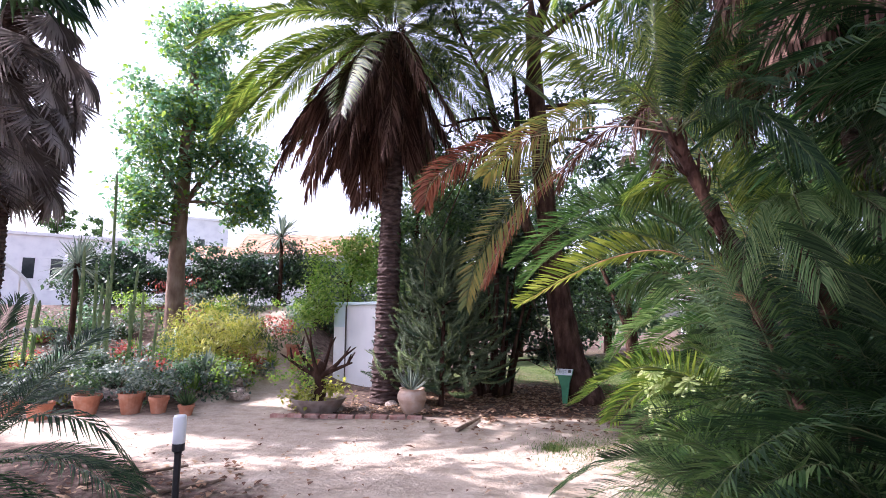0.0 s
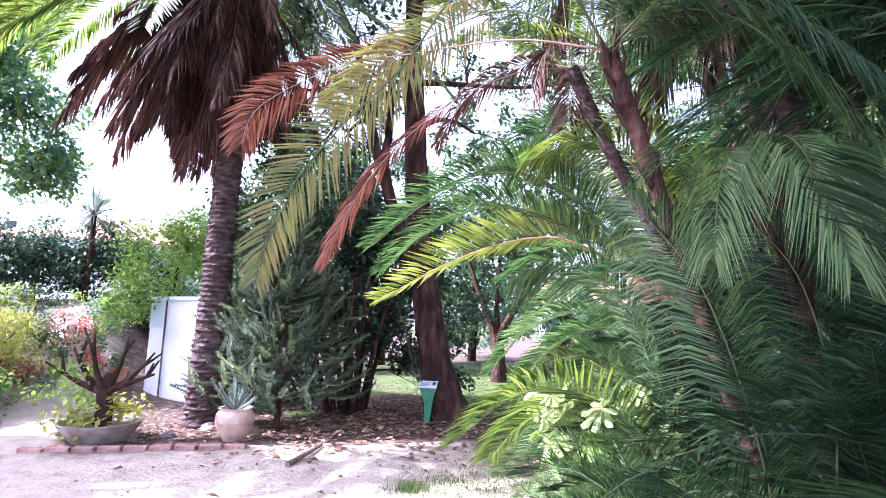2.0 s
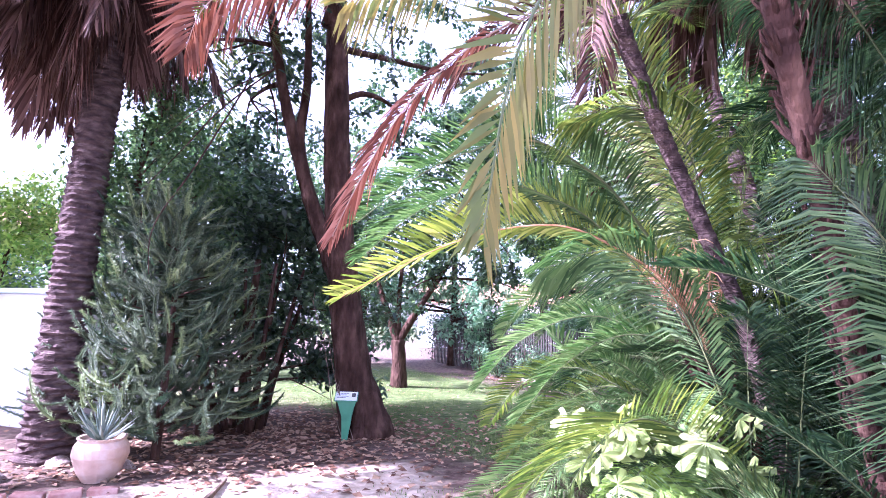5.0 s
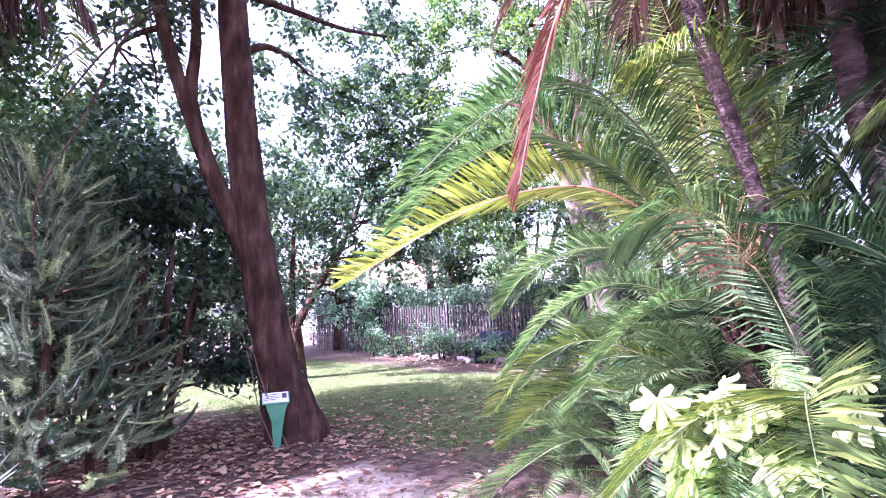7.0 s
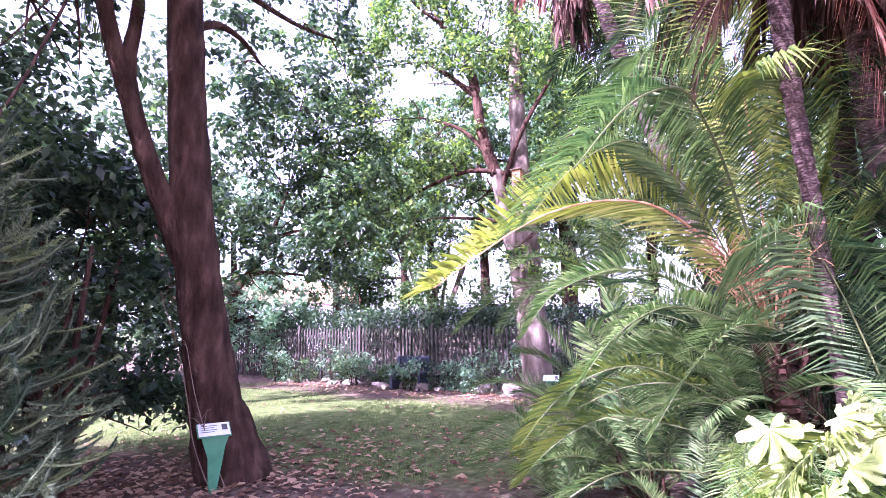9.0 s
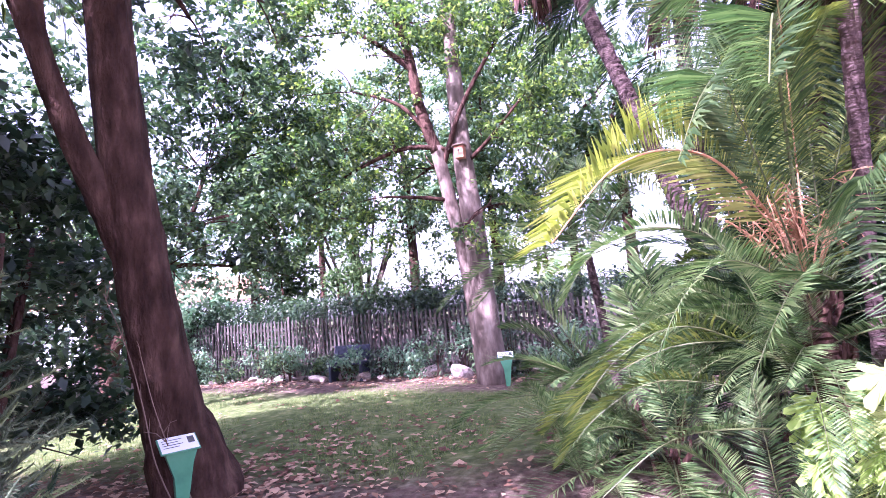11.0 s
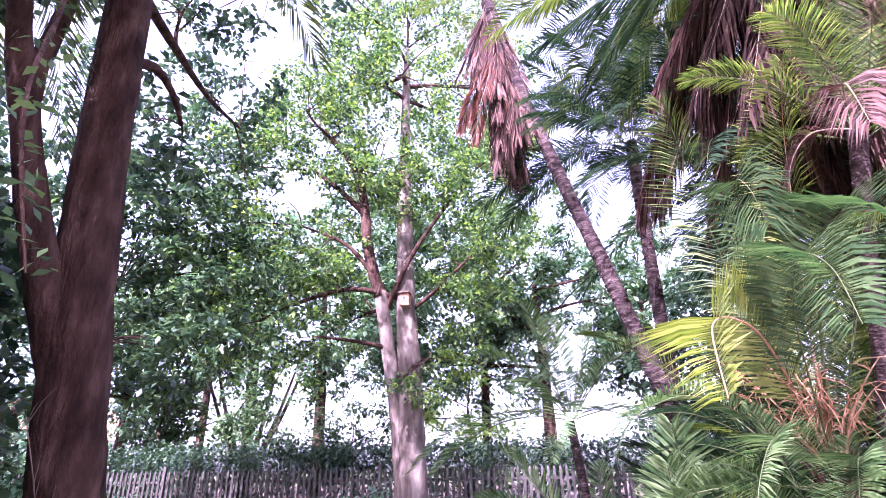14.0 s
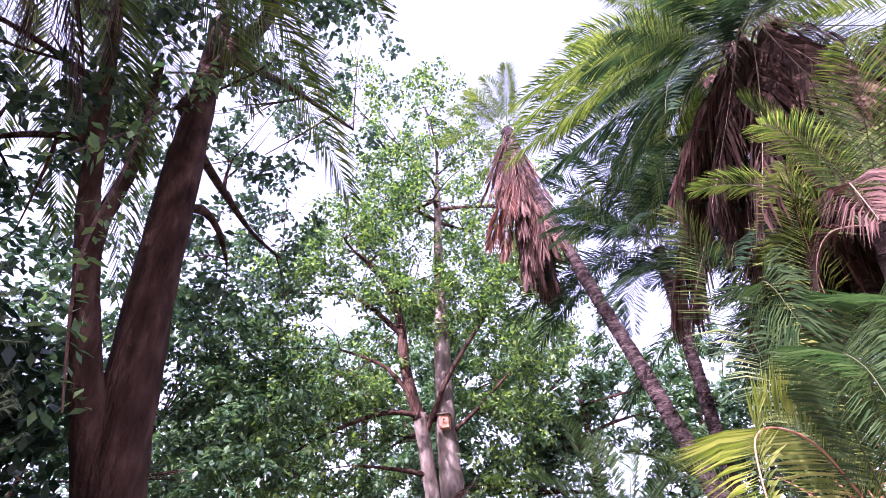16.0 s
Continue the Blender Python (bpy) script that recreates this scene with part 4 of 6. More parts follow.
    # the forked tree on the lawn
    tree("forked_tree", "low forked tree with pale spreading branches on the lawn", [on_ground(5.4, 14.7), (5.38, 14.72, 0.6), (5.33, 14.73, 1.15)], [0.22, 0.18, 0.17],
         [([(5.33, 14.73, 1.1), (4.95, 14.85, 2.1), (4.5, 15.0, 3.4)], 0.12, 0.04), ([(5.33, 14.73, 1.1), (5.8, 14.5, 2.0), (6.5, 14.2, 3.3), (6.9, 14.0, 4.6)], 0.12, 0.03), ([(5.33, 14.73, 1.1), (5.4, 14.9, 2.4), (5.6, 15.1, 4.0)], 0.09, 0.03)],
         [((4.6, 14.6, 3.6), 1.5, 3000), ((6.6, 13.9, 4.6), 1.5, 2800), ((5.6, 14.6, 5.0), 1.7, 3600), ((5.0, 14.0, 6.4), 1.6, 2800), ((6.2, 13.2, 3.4), 1.0, 1400), ((6.6, 12.9, 5.8), 1.3, 2000), ((4.0, 13.6, 4.8), 1.2, 1800), ((6.0, 12.4, 6.6), 1.2, 1600), ((6.6, 12.2, 3.6), 1.0, 1800), ((6.9, 11.8, 4.8), 1.0, 1800), ((6.4, 12.4, 5.9), 1.0, 1500), ((6.3, 12.8, 4.6), 1.1, 1800), ((6.8, 13.4, 7.2), 1.4, 2200), ((5.4, 13.2, 2.6), 0.9, 1000), ((7.4, 13.2, 2.6), 0.9, 1000)], 0.14, LEAF_DARK, BARK, 85, dense=0.6, gap=0.2, second=LEAF_MID, clump=0.22)
    # the twin-stemmed tree at the end of the lawn
    # its thin limbs and branches are coloured dark, as silhouettes against the sky
    tree("lawn_tree", "tall twin-stemmed tree with pale bark and fine green leaves", [on_ground(8.85, 8.85), (8.78, 8.9, 1.6), (8.72, 8.95, 3.2), (8.7, 9.05, 4.8), (8.7, 9.1, 8.2), (8.75, 9.1, 11.0)], [0.30, 0.25, 0.22, 0.19, 0.12, 0.05],
         [([on_ground(8.95, 9.05), (8.8, 9.15, 2.0), (8.62, 9.35, 3.6), (8.5, 9.5, 4.7)], 0.16, 0.13),
          ([(8.5, 9.5, 4.6), (8.35, 9.75, 5.6), (8.3, 9.85, 6.6), (8.4, 10.2, 7.6), (8.3, 10.7, 8.3)], 0.13, 0.06),
          ([(8.3, 9.8, 6.3), (8.0, 10.3, 6.8), (7.8, 10.8, 7.2)], 0.07, 0.03),
          ([(8.6, 9.2, 4.6), (8.2, 10.0, 4.7), (7.9, 10.9, 4.4), (7.6, 11.5, 4.0)], 0.06, 0.02),
          ([(8.6, 9.3, 3.6), (8.3, 9.9, 3.7), (8.0, 10.5, 3.75)], 0.05, 0.02),
          ([(8.55, 9.4, 4.3), (8.4, 8.9, 5.3), (8.5, 8.2, 6.4), (8.7, 7.5, 7.4)], 0.06, 0.02),
          ([(8.7, 9.0, 4.3), (8.6, 8.4, 4.7), (8.5, 7.6, 5.4)], 0.05, 0.02),
          ([(8.5, 9.5, 4.8), (8.2, 10.1, 5.6), (7.9, 11.0, 6.0)], 0.06, 0.02)],
         [((8.6, 7.6, 5.2), 1.0, 1200), ((8.8, 8.2, 7.0), 1.2, 1500), ((8.7, 6.9, 7.8), 1.0, 1000), ((8.4, 9.6, 7.6), 1.1, 1400), ((7.4, 12.0, 5.4), 1.2, 2000), ((7.2, 12.4, 7.2), 1.2, 2000), ((7.6, 11.0, 8.6), 1.2, 1800), ((7.0, 12.8, 5.8), 1.1, 1700), ((7.9, 10.6, 5.4), 1.0, 1300), ((7.2, 12.2, 3.6), 0.9, 1100), ((8.2, 10.6, 8.6), 1.5, 2200), ((7.8, 11.4, 6.6), 1.3, 1800), ((8.3, 9.2, 9.8), 1.7, 2600), ((8.6, 7.8, 8.4), 1.5, 2200), ((7.8, 11.8, 4.4), 1.0, 1100), ((8.4, 7.3, 6.2), 1.2, 1500), ((8.0, 9.8, 6.4), 1.1, 1100), ((8.6, 9.0, 11.6), 1.5, 1800), ((8.2, 8.6, 3.2), 0.8, 500), ((8.0, 10.4, 5.0), 0.9, 700), ((9.6, 11.0, 10.4), 1.8, 1800), ((9.8, 6.8, 10.0), 1.6, 1400), ((8.2, 11.0, 3.2), 0.8, 700), ((8.6, 10.0, 7.6), 1.1, 1100), ((8.6, 8.2, 7.0), 1.0, 900), ((7.9, 10.2, 9.6), 1.2, 1200), ((9.2, 7.4, 4.4), 1.0, 900), ((9.3, 8.2, 5.6), 0.9, 800), ((9.4, 10.4, 4.4), 0.9, 700), ((7.0, 10.6, 12.0), 1.3, 1100), ((8.1, 9.2, 13.0), 1.3, 1100), ((8.8, 8.1, 11.8), 1.2, 1000), ((8.7, 11.6, 9.1), 1.2, 1100), ((9.6, 11.6, 5.2), 1.1, 900), ((7.2, 9.6, 10.6), 1.0, 700), ((9.7, 8.4, 9.6), 1.1, 1000), ((9.8, 7.4, 8.0), 1.0, 800), ((7.6, 11.0, 3.6), 0.8, 600)],
         0.105, LEAF_MID, BARK_PALE, 86, second=LEAF_LIGHT, gap=0.2, dense=1.1, silhouette_bark=BARK, clump=0.22)
    # the tall tree at the back of the path
    b = on_ground(-6.67, 13.43)
    tree("tall_tree", "tall garden tree with a straight brown trunk and glossy blue-green crown", [b, (-6.7, 13.42, 2.6), (-6.7, 13.41, 4.2), (-6.6, 13.4, 6.8), (-6.5, 13.4, 9.0)], [0.24, 0.21, 0.19, 0.15, 0.06],
         [([(-6.7, 13.4, 4.2), (-6.1, 13.5, 5.2), (-5.6, 13.6, 5.9)], 0.09, 0.03), ([(-6.7, 13.4, 4.5), (-7.2, 13.2, 5.4), (-7.5, 13.1, 6.4)], 0.09, 0.03)],
         [((-5.6, 13.8, 5.2), 1.2, 2600), ((-7.2, 13.1, 5.0), 1.1, 2200), ((-6.5, 13.4, 6.3), 1.4, 3000), ((-6.0, 13.5, 7.5), 1.2, 2400), ((-6.5, 13.4, 8.7), 1.1, 2000), ((-6.1, 13.6, 9.8), 0.8, 1100), ((-7.3, 13.1, 6.7), 1.0, 1700), ((-5.2, 14.0, 4.4), 0.8, 1200), ((-7.4, 13.0, 3.9), 0.8, 1200)],
         0.15, LEAF_BLUE, BARK_TAN, 87, gap=0.12, dense=1.25, second=LEAF_LIGHT)
    # round-headed shrubs by the path
    tree("yellow_bush", "sunlit yellow-green bush on the raised bed", [on_ground(-4.6, 11.0), on_ground(-4.6, 11.0, 0.5)], [0.04, 0.03], (),
         [((-4.6, 11.0, 1.1), 0.75, 2600), ((-5.1, 11.1, 1.0), 0.6, 1600), ((-4.1, 11.2, 1.0), 0.6, 1500)], 0.11, LEAF_YELLOW, BARK, 88, category="shrub", long=4.0)
    tree("light_green_tree", "small bright green tree beside the white shed", [on_ground(-2.2, 12.6), (-2.2, 12.6, 1.4), (-2.1, 12.6, 2.4)], [0.07, 0.05, 0.03], (),
         [((-2.4, 12.6, 2.3), 0.9, 2600), ((-1.6, 12.5, 2.7), 0.8, 2200), ((-2.9, 12.4, 1.7), 0.6, 1300), ((-1.9, 12.7, 3.2), 0.6, 1200)], 0.09, LEAF_LIGHT, BARK, 89)


broadleaf()
# Added tree, out of view, to shade the path's start and the right-hand palms
tree("unseen_shade_tree", "unseen tall spreading tree added to shade the start of the path", [on_ground(-8.6, 3.6), (-8.4, 3.7, 3.5), (-7.6, 4.2, 6.5), (-6.8, 4.6, 8.6)], [0.3, 0.25, 0.2, 0.1],
     [([(-8.0, 4.0, 5.4), (-6.6, 5.2, 7.0), (-5.4, 5.6, 8.0)], 0.12, 0.04), ([(-8.0, 3.9, 5.2), (-6.8, 3.0, 6.9), (-5.4, 2.6, 8.2), (-3.2, 2.9, 8.6)], 0.12, 0.03)],
     [((-11.0, 6.4, 7.8), 1.5, 1600), ((-9.6, 6.4, 8.2), 1.3, 1400), ((-8.6, 6.3, 8.4), 1.2, 1200), ((-10.2, 7.4, 7.6), 1.2, 1000), ((-5.0, 4.2, 8.2), 1.3, 2600), ((-3.6, 3.6, 8.2), 1.3, 2400), ((-3.1, 2.5, 8.4), 1.3, 2200), ((-6.1, 4.0, 8.7), 1.3, 2200), ((-2.3, 3.2, 8.9), 1.2, 1600), ((-4.8, 3.2, 8.0), 1.4, 2400), ((-5.5, 2.2, 8.4), 1.5, 2200), ((-7.2, 3.8, 8.8), 1.5, 2000), ((-6.4, 2.8, 9.4), 1.5, 2000), ((-7.2, 5.2, 7.6), 1.0, 1000), ((-8.4, 5.8, 7.7), 1.1, 1200), ((-10.4, 5.2, 6.9), 1.3, 1500), ((-9.6, 4.6, 6.2), 1.1, 1100), ((-11.2, 5.8, 7.4), 1.2, 1200)], 0.18, LEAF_DARK, BARK, 90, dense=1.0)


# Fixtures beside the path
def label_stand(x, y, turn, label):
    root = empty("plant_label", on_ground(x, y), label, "plant label", "plant labels")
    root.rotation_euler = (0, 0, radians(turn))
    s = Shape()
    s.add([(-0.025, -0.02, -0.05), (0.035, -0.02, -0.05), (0.10, -0.02, 0.40), (0.14, -0.02, 0.52), (-0.12, -0.02, 0.52), (-0.045, -0.02, 0.30),
           (-0.025, 0.02, -0.05), (0.035, 0.02, -0.05), (0.10, 0.06, 0.40), (0.14, 0.10, 0.56), (-0.12, 0.10, 0.56), (-0.045, 0.04, 0.30)],
          [(0, 1, 2, 3, 4, 5), (11, 10, 9, 8, 7, 6), (0, 6, 7, 1), (1, 7, 8, 2), (2, 8, 9, 3), (3, 9, 10, 4), (4, 10, 11, 5), (5, 11, 6, 0)])
    part("post", s.mesh("post", PAINT_GREEN), root)
    tilt = Matrix.Translation((0, 0.02, 0.555)) @ Euler((radians(32), 0, 0)).to_matrix().to_4x4()
    s = Shape()
    s.box((-0.15, -0.095, -0.012), (0.15, 0.095, 0.004), 0, 0.004)
    plate = part("backing", s.mesh("backing", PAINT_GREEN), root, tilt)
    s = Shape()
    s.box((-0.14, -0.086, 0.0045), (0.14, 0.086, 0.008), 0, 0.001)
    face = part("plate", s.mesh("plate", PANEL_WHITE), root, tilt, "white printed plate")
    s = Shape()
    s.box((0.07, -0.02, 0.009), (0.12, 0.055, 0.011))
    part("print", s.mesh("print", INK), face)
    for i in range(4):
        s = Shape()
        s.box((-0.12, 0.045 - 0.028 * i, 0.009), (0.03 - 0.03 * (i % 2), 0.051 - 0.028 * i, 0.0105))
        part("print", s.mesh("print", INK), face)


label_stand(2.2, 9.35, -25, "green metal plant label stand beside the leaning trunk")
label_stand(8.42, 8.45, -75, "green metal plant label stand before the lawn tree")


def path_light():
    root = empty("path_light", on_ground(-2.17, 4.5), "black bollard path light with a white opal cylinder", "path light")
    s = Shape()
    s.lathe([(0.0, -0.05), (0.028, -0.05), (0.028, 0.40), (0.034, 0.42), (0.050, 0.43), (0.050, 0.49), (0.0, 0.49)], 20)
    part("post", s.mesh("post", BLACK, smooth=False), root)
    s = Shape()
    s.lathe([(0.046, 0.488), (0.052, 0.50), (0.052, 0.70), (0.046, 0.715), (0.0, 0.72)], 24)
    part("diffuser", s.mesh("diffuser", MILK, smooth=True), root, None, "white opal diffuser")


path_light()


def pot(x, y, r, h, mat, label, round_belly=False, plant=None, seed=1, group="clay pots"):
    rng = random.Random(seed)
    root = empty("flower_pot", on_ground(x, y, -0.01), label, "flower pot", group)
    s = Shape()
    if round_belly:
        prof = [(0, 0), (r * 0.5, 0), (r * 0.78, h * 0.25), (r, h * 0.6), (r * 0.97, h * 0.8), (r * 0.82, h * 0.93), (r * 0.88, h), (r * 0.78, h), (r * 0.74, h * 0.9), (0, h * 0.88)]
    else:
        prof = [(0, 0), (r * 0.66, 0), (r * 0.92, h * 0.78), (r, h * 0.78), (r * 1.03, h), (r * 0.9, h), (r * 0.86, h * 0.88), (0, h * 0.86)]
    s.lathe(prof, 24)
    part("body", s.mesh("body", mat), root)
    s = Shape()
    s.lathe([(r * 0.86, h * 0.885), (r * 0.4, h * 0.91), (0, h * 0.90)], 16)
    part("soil", s.mesh("soil", SOIL), root)
    if plant:
        kind, pm, size = plant
        s = Shape()
        if kind == "aloe":
            for i in range(34):
                w, e = rng.uniform(0, 6.28), radians(rng.uniform(12, 80))
                L = size * rng.uniform(0.6, 1.1)
                d = Vector((math.cos(w) * math.cos(e), math.sin(w) * math.cos(e), math.sin(e)))
                p = Vector((0, 0, h * 0.9))
                s.tube([p, p + d * (L * 0.5), p + d * L + Vector((0, 0, 0.12 * L))], [0.018, 0.014, 0.002], 4)
        else:
            for q in blob_points((0, 0, h + size * 0.6), size, 260, rng):
                leaves(s, [q], 0.07, rng)
        tagged(part("foliage", s.mesh("foliage", pm), root), kind="stuff")
    return root


pot(-0.42, 8.55, 0.235, 0.40, CLAY_PALE, "round pale clay pot with a spiky aloe", True, ("aloe", LEAF_GREY, 0.34), 2)
for i, (x, y, r, h, pl) in enumerate(((-4.35, 8.4, 0.15, 0.26, ("bush", LEAF_GREY, 0.22)), (-4.75, 8.35, 0.19, 0.32, ("bush", LEAF_GREY, 0.2)), (-3.85, 8.25, 0.12, 0.17, ("aloe", LEAF_MID, 0.28)),
                                      (-5.4, 8.3, 0.2, 0.3, ("bush", LEAF_MID, 0.22)), (-5.9, 8.0, 0.19, 0.26, ("aloe", LEAF_GREY, 0.3)), (-6.5, 8.2, 0.17, 0.26, ("bush", LEAF_GREY, 0.2)),
                                      (-3.35, 12.6, 0.16, 0.28, ("bush", PETAL, 0.14)), (-3.0, 12.9, 0.15, 0.26, ("bush", LEAF_MID, 0.15)), (-3.6, 13.2, 0.17, 0.3, ("bush", LEAF_MID, 0.2)),
                                      (-7.1, 8.6, 0.2, 0.3, ("aloe", LEAF_GREY, 0.3)), (-6.0, 9.1, 0.16, 0.28, ("bush", LEAF_MID, 0.16)), (-7.6, 8.2, 0.18, 0.28, ("bush", LEAF_MID, 0.2)))):
    pot(x, y, r, h, CLAY, "terracotta pot with a small garden plant", False, pl, 100 + i)


def gnarled_bush():
    """The bare-limbed succulent in a low bowl."""
    rng = random.Random(5)
    root = empty("bonsai_tree", on_ground(-1.95, 8.75), "gnarled bare succulent tree in a low round planter", "potted tree")
    s = Shape()
    s.lathe([(0, 0), (0.30, 0), (0.42, 0.16), (0.46, 0.22), (0.42, 0.22), (0.38, 0.17), (0, 0.17)], 24)
    part("planter", s.mesh("planter", STONE), root)
    s = Shape()
    s.tube([(0, 0, 0.1), (0.03, 0, 0.4), (-0.02, 0.0, 0.62), (0.05, 0, 0.78)], [0.10, 0.085, 0.075, 0.05], 9, 0, 0.12, rng)
    for e in ((0.45, 0.0, 0.95), (-0.4, 0.1, 1.05), (0.15, 0.2, 1.15), (-0.12, -0.2, 1.15), (0.55, -0.1, 0.78), (-0.5, -0.1, 0.85)):
        e = Vector(e)
        m = Vector((e.x * 0.5, e.y * 0.5, 0.66 + rng.uniform(-0.06, 0.06)))
        s.tube(bezier((0.0, 0, 0.55), m, e, 6), [0.05, 0.045, 0.04, 0.034, 0.028, 0.022, 0.014], 7, 0, 0.12, rng)
        for _ in range(2):
            q = e + Vector((rng.uniform(-0.16, 0.16), rng.uniform(-0.12, 0.12), rng.uniform(0.02, 0.18)))
            s.tube([m.lerp(e, 0.7), q], [0.024, 0.010], 5, 0)
    part("trunk", s.mesh("trunk", BARK, smooth=True), root)
    s = Shape()
    leaves(s, blob_points((0, 0, 0.26), 0.42, 500, rng, squash=0.35), 0.09, rng)
    part("ground_leaves", s.mesh("ground_leaves", LEAF_YELLOW), root)
    s = Shape()
    leaves(s, blob_points((-0.4, 0.1, 0.6), 0.34, 420, rng), 0.08, rng)
    part("leaves", s.mesh("leaves", LEAF_LIGHT), root)


gnarled_bush()


def maple_plant():
    """The big lobed leaves in front of the young palms."""
    rng = random.Random(9)
    root = empty("broadleaf_plant", on_ground(2.84, 4.62), "low plant with large pale-green lobed leaves", "plant")
    lobe = Shape()
    outline = []
    for a, r, valley in ((-128, 0.62, 0.40), (-78, 0.92, 0.44), (-36, 1.05, 0.46), (0, 1.18, 0.46), (36, 1.05, 0.44), (78, 0.92, 0.40), (128, 0.62, 0.30)):
        for da, q in ((-13, 0.80), (-7, 0.97), (0, 0.98), (7, 1.0), (13, 0.78)):
            w = radians(a + da)
            outline.append((r * q * math.cos(w) * 0.16, r * q * math.sin(w) * 0.16, -0.035 * r * r))
        w = radians(a + (19 if abs(a) < 40 else 24))
        outline.append((valley * math.cos(w) * 0.16, valley * math.sin(w) * 0.16, 0.006))
    lobe.add([(0, 0, 0.012)] + outline, [(0, i + 1, i + 2) for i in range(len(outline) - 1)])
    meshes = [lobe.mesh("leaf", LEAF_MAPLE_SUNLIT), lobe.mesh("leaf", LEAF_LIGHT), lobe.mesh("leaf", LEAF_LIGHT)]
    for i in range(84):
        w = rng.uniform(0, 6.28)
        h = 1.12 * rng.random() ** 0.8 + 0.05
        k = rng.uniform(0.1, 0.5)
        p = Vector((math.cos(w) * k - 0.48 * h - 0.22, math.sin(w) * k * 1.1 - 0.18 * h, h))
        q = Matrix.Rotation(-rng.uniform(0.35, 1.3), 4, "Y") @ Matrix.Rotation(-rng.uniform(-0.5, 0.8), 4, "X") @ Matrix.Rotation(rng.uniform(0, 6.28), 4, "Z")
        # the top leaves take a paler colour that stands in for sun on them
        part("leaf", meshes[0 if h > 0.85 else 1 + i % 2], root, Matrix.Translation(p) @ q @ Matrix.Scale(rng.uniform(0.5, 1.0), 4))
        if i % 3 == 0:
            stem = Shape()
            stem.tube(bezier((-0.1, 0, 0), (p.x * 0.4, p.y * 0.4, p.z * 0.8), p, 5), [0.008] * 6, 4, 0, caps=False)
            part("stem", stem.mesh("stem", RACHIS), root)


maple_plant()


# The fence and hedge at the end of the lawn
def fence():
    x = 10.5
    picket = Shape()
    picket.box((-0.012, -0.028, 0.03), (0.012, 0.028, 1.45), 0, 0.003)
    picket.add([(-0.012, -0.028, 1.45), (-0.012, 0.028, 1.45), (0.012, 0.028, 1.45), (0.012, -0.028, 1.45), (0, 0, 1.53)], [(0, 4, 1), (1, 4, 2), (2, 4, 3), (3, 4, 0)])
    me = picket.mesh("picket", FENCE)
    rail = Shape()
    rail.box((-0.02, -1.25, -0.025), (0.02, 1.25, 0.025), 0, 0.003)
    rail_me = rail.mesh("rail", FENCE)
    post = Shape()
    post.box((-0.035, -0.035, -0.1), (0.035, 0.035, 1.6), 0, 0.006)
    post_me = post.mesh("post", FENCE)
    for k in range(7):
        y0 = 5.0 + 2.5 * k
        root = empty("metal_fence", (x, y0, 0.0), "grey metal palisade fence before a hedge", "fence", "palisade fence")
        part("post", post_me, root, Matrix.Translation((0, 0, 0)))
        for z in (0.28, 1.28):
            part("rail", rail_me, root, Matrix.Translation((0.03, 1.25, z)))
        for i in range(1, 21):
            part("picket", me, root, Matrix.Translation((0, 0.119 * i, 0)))
    rng = random.Random(17)
    root = empty("hedge", (x + 0.75, 12, 0), "dark clipped hedge behind the metal fence", "hedge")
    s = Shape()
    pts = [(rng.gauss(0, 0.3), rng.uniform(-10, 12), 2.0 * rng.random() ** 0.55 + 0.08 * rng.gauss(0, 1)) for i in range(52000)]
    leaves(s, pts, 0.11, rng)
    part("foliage", s.mesh("foliage", LEAF_DARK), root)
    s = Shape()
    for i in range(40):
        y = -10 + 22 * i / 39
        s = Shape()
        s.tube([(0, y, -0.1), (rng.uniform(-.1, .1), y + rng.uniform(-.1, .1), 1.6)], [0.03, 0.012], 5)
        part("stem", s.mesh("stem", BARK), root)


fence()


def border_rocks():
    rng = random.Random(33)

    def rock(k):
        bm = bmesh.new()
        bmesh.ops.create_icosphere(bm, subdivisions=2, radius=1.0)
        for v in bm.verts:
            v.co = v.co * (1 + 0.45 * noise.noise(v.co * 1.3 + Vector((k * 7.1, 0, 0)))) * (1 + 0.1 * noise.noise(v.co * 4 + Vector((k, 0, 0))))
            v.co.z *= 0.7
        me = bpy.data.meshes.new("rock")
        bm.to_mesh(me)
        bm.free()
        me.materials.append(STONE)
        return me
    kinds = [rock(k) for k in range(5)]

    def place(x, y, r):
        ob = new("rock", rng.choice(kinds))
        ob.location = on_ground(x, y, r * 0.25)
        ob.rotation_euler = (rng.uniform(-.3, .3), rng.uniform(-.3, .3), rng.uniform(0, 6.28))
        ob.scale = (r * rng.uniform(0.9, 1.4), r, r * rng.uniform(0.8, 1.1))
        tagged(ob, "rough pale stone edging the garden bed", "rock", "bed edging stones")
    for i in range(34):
        t = i / 33
        place(-7.6 + 4.0 * t + rng.uniform(-.1, .1), 8.85 + 0.9 * math.sin(t * 2.2) * t + rng.uniform(-.12, .12), rng.uniform(0.09, 0.2))
    for i in range(14):
        t = i / 13
        place(-3.65 - 0.9 * t + rng.uniform(-.1, .1), 9.6 + 3.6 * t, rng.uniform(0.10, 0.2))
    for i in range(26):
        place(9.9 + rng.uniform(-.25, .25), 7.2 + 9.5 * i / 25 + rng.uniform(-.2, .2), rng.uniform(0.10, 0.26))
    for i in range(12):
        place(-2.5 + rng.uniform(0, 2.8), 8.9 + rng.uniform(-.1, .5), rng.uniform(0.06, 0.13))
    for i in range(40):
        place(-7.5 + 3.6 * rng.random(), 9.4 + 3.0 * rng.random(), rng.uniform(0.08, 0.24))


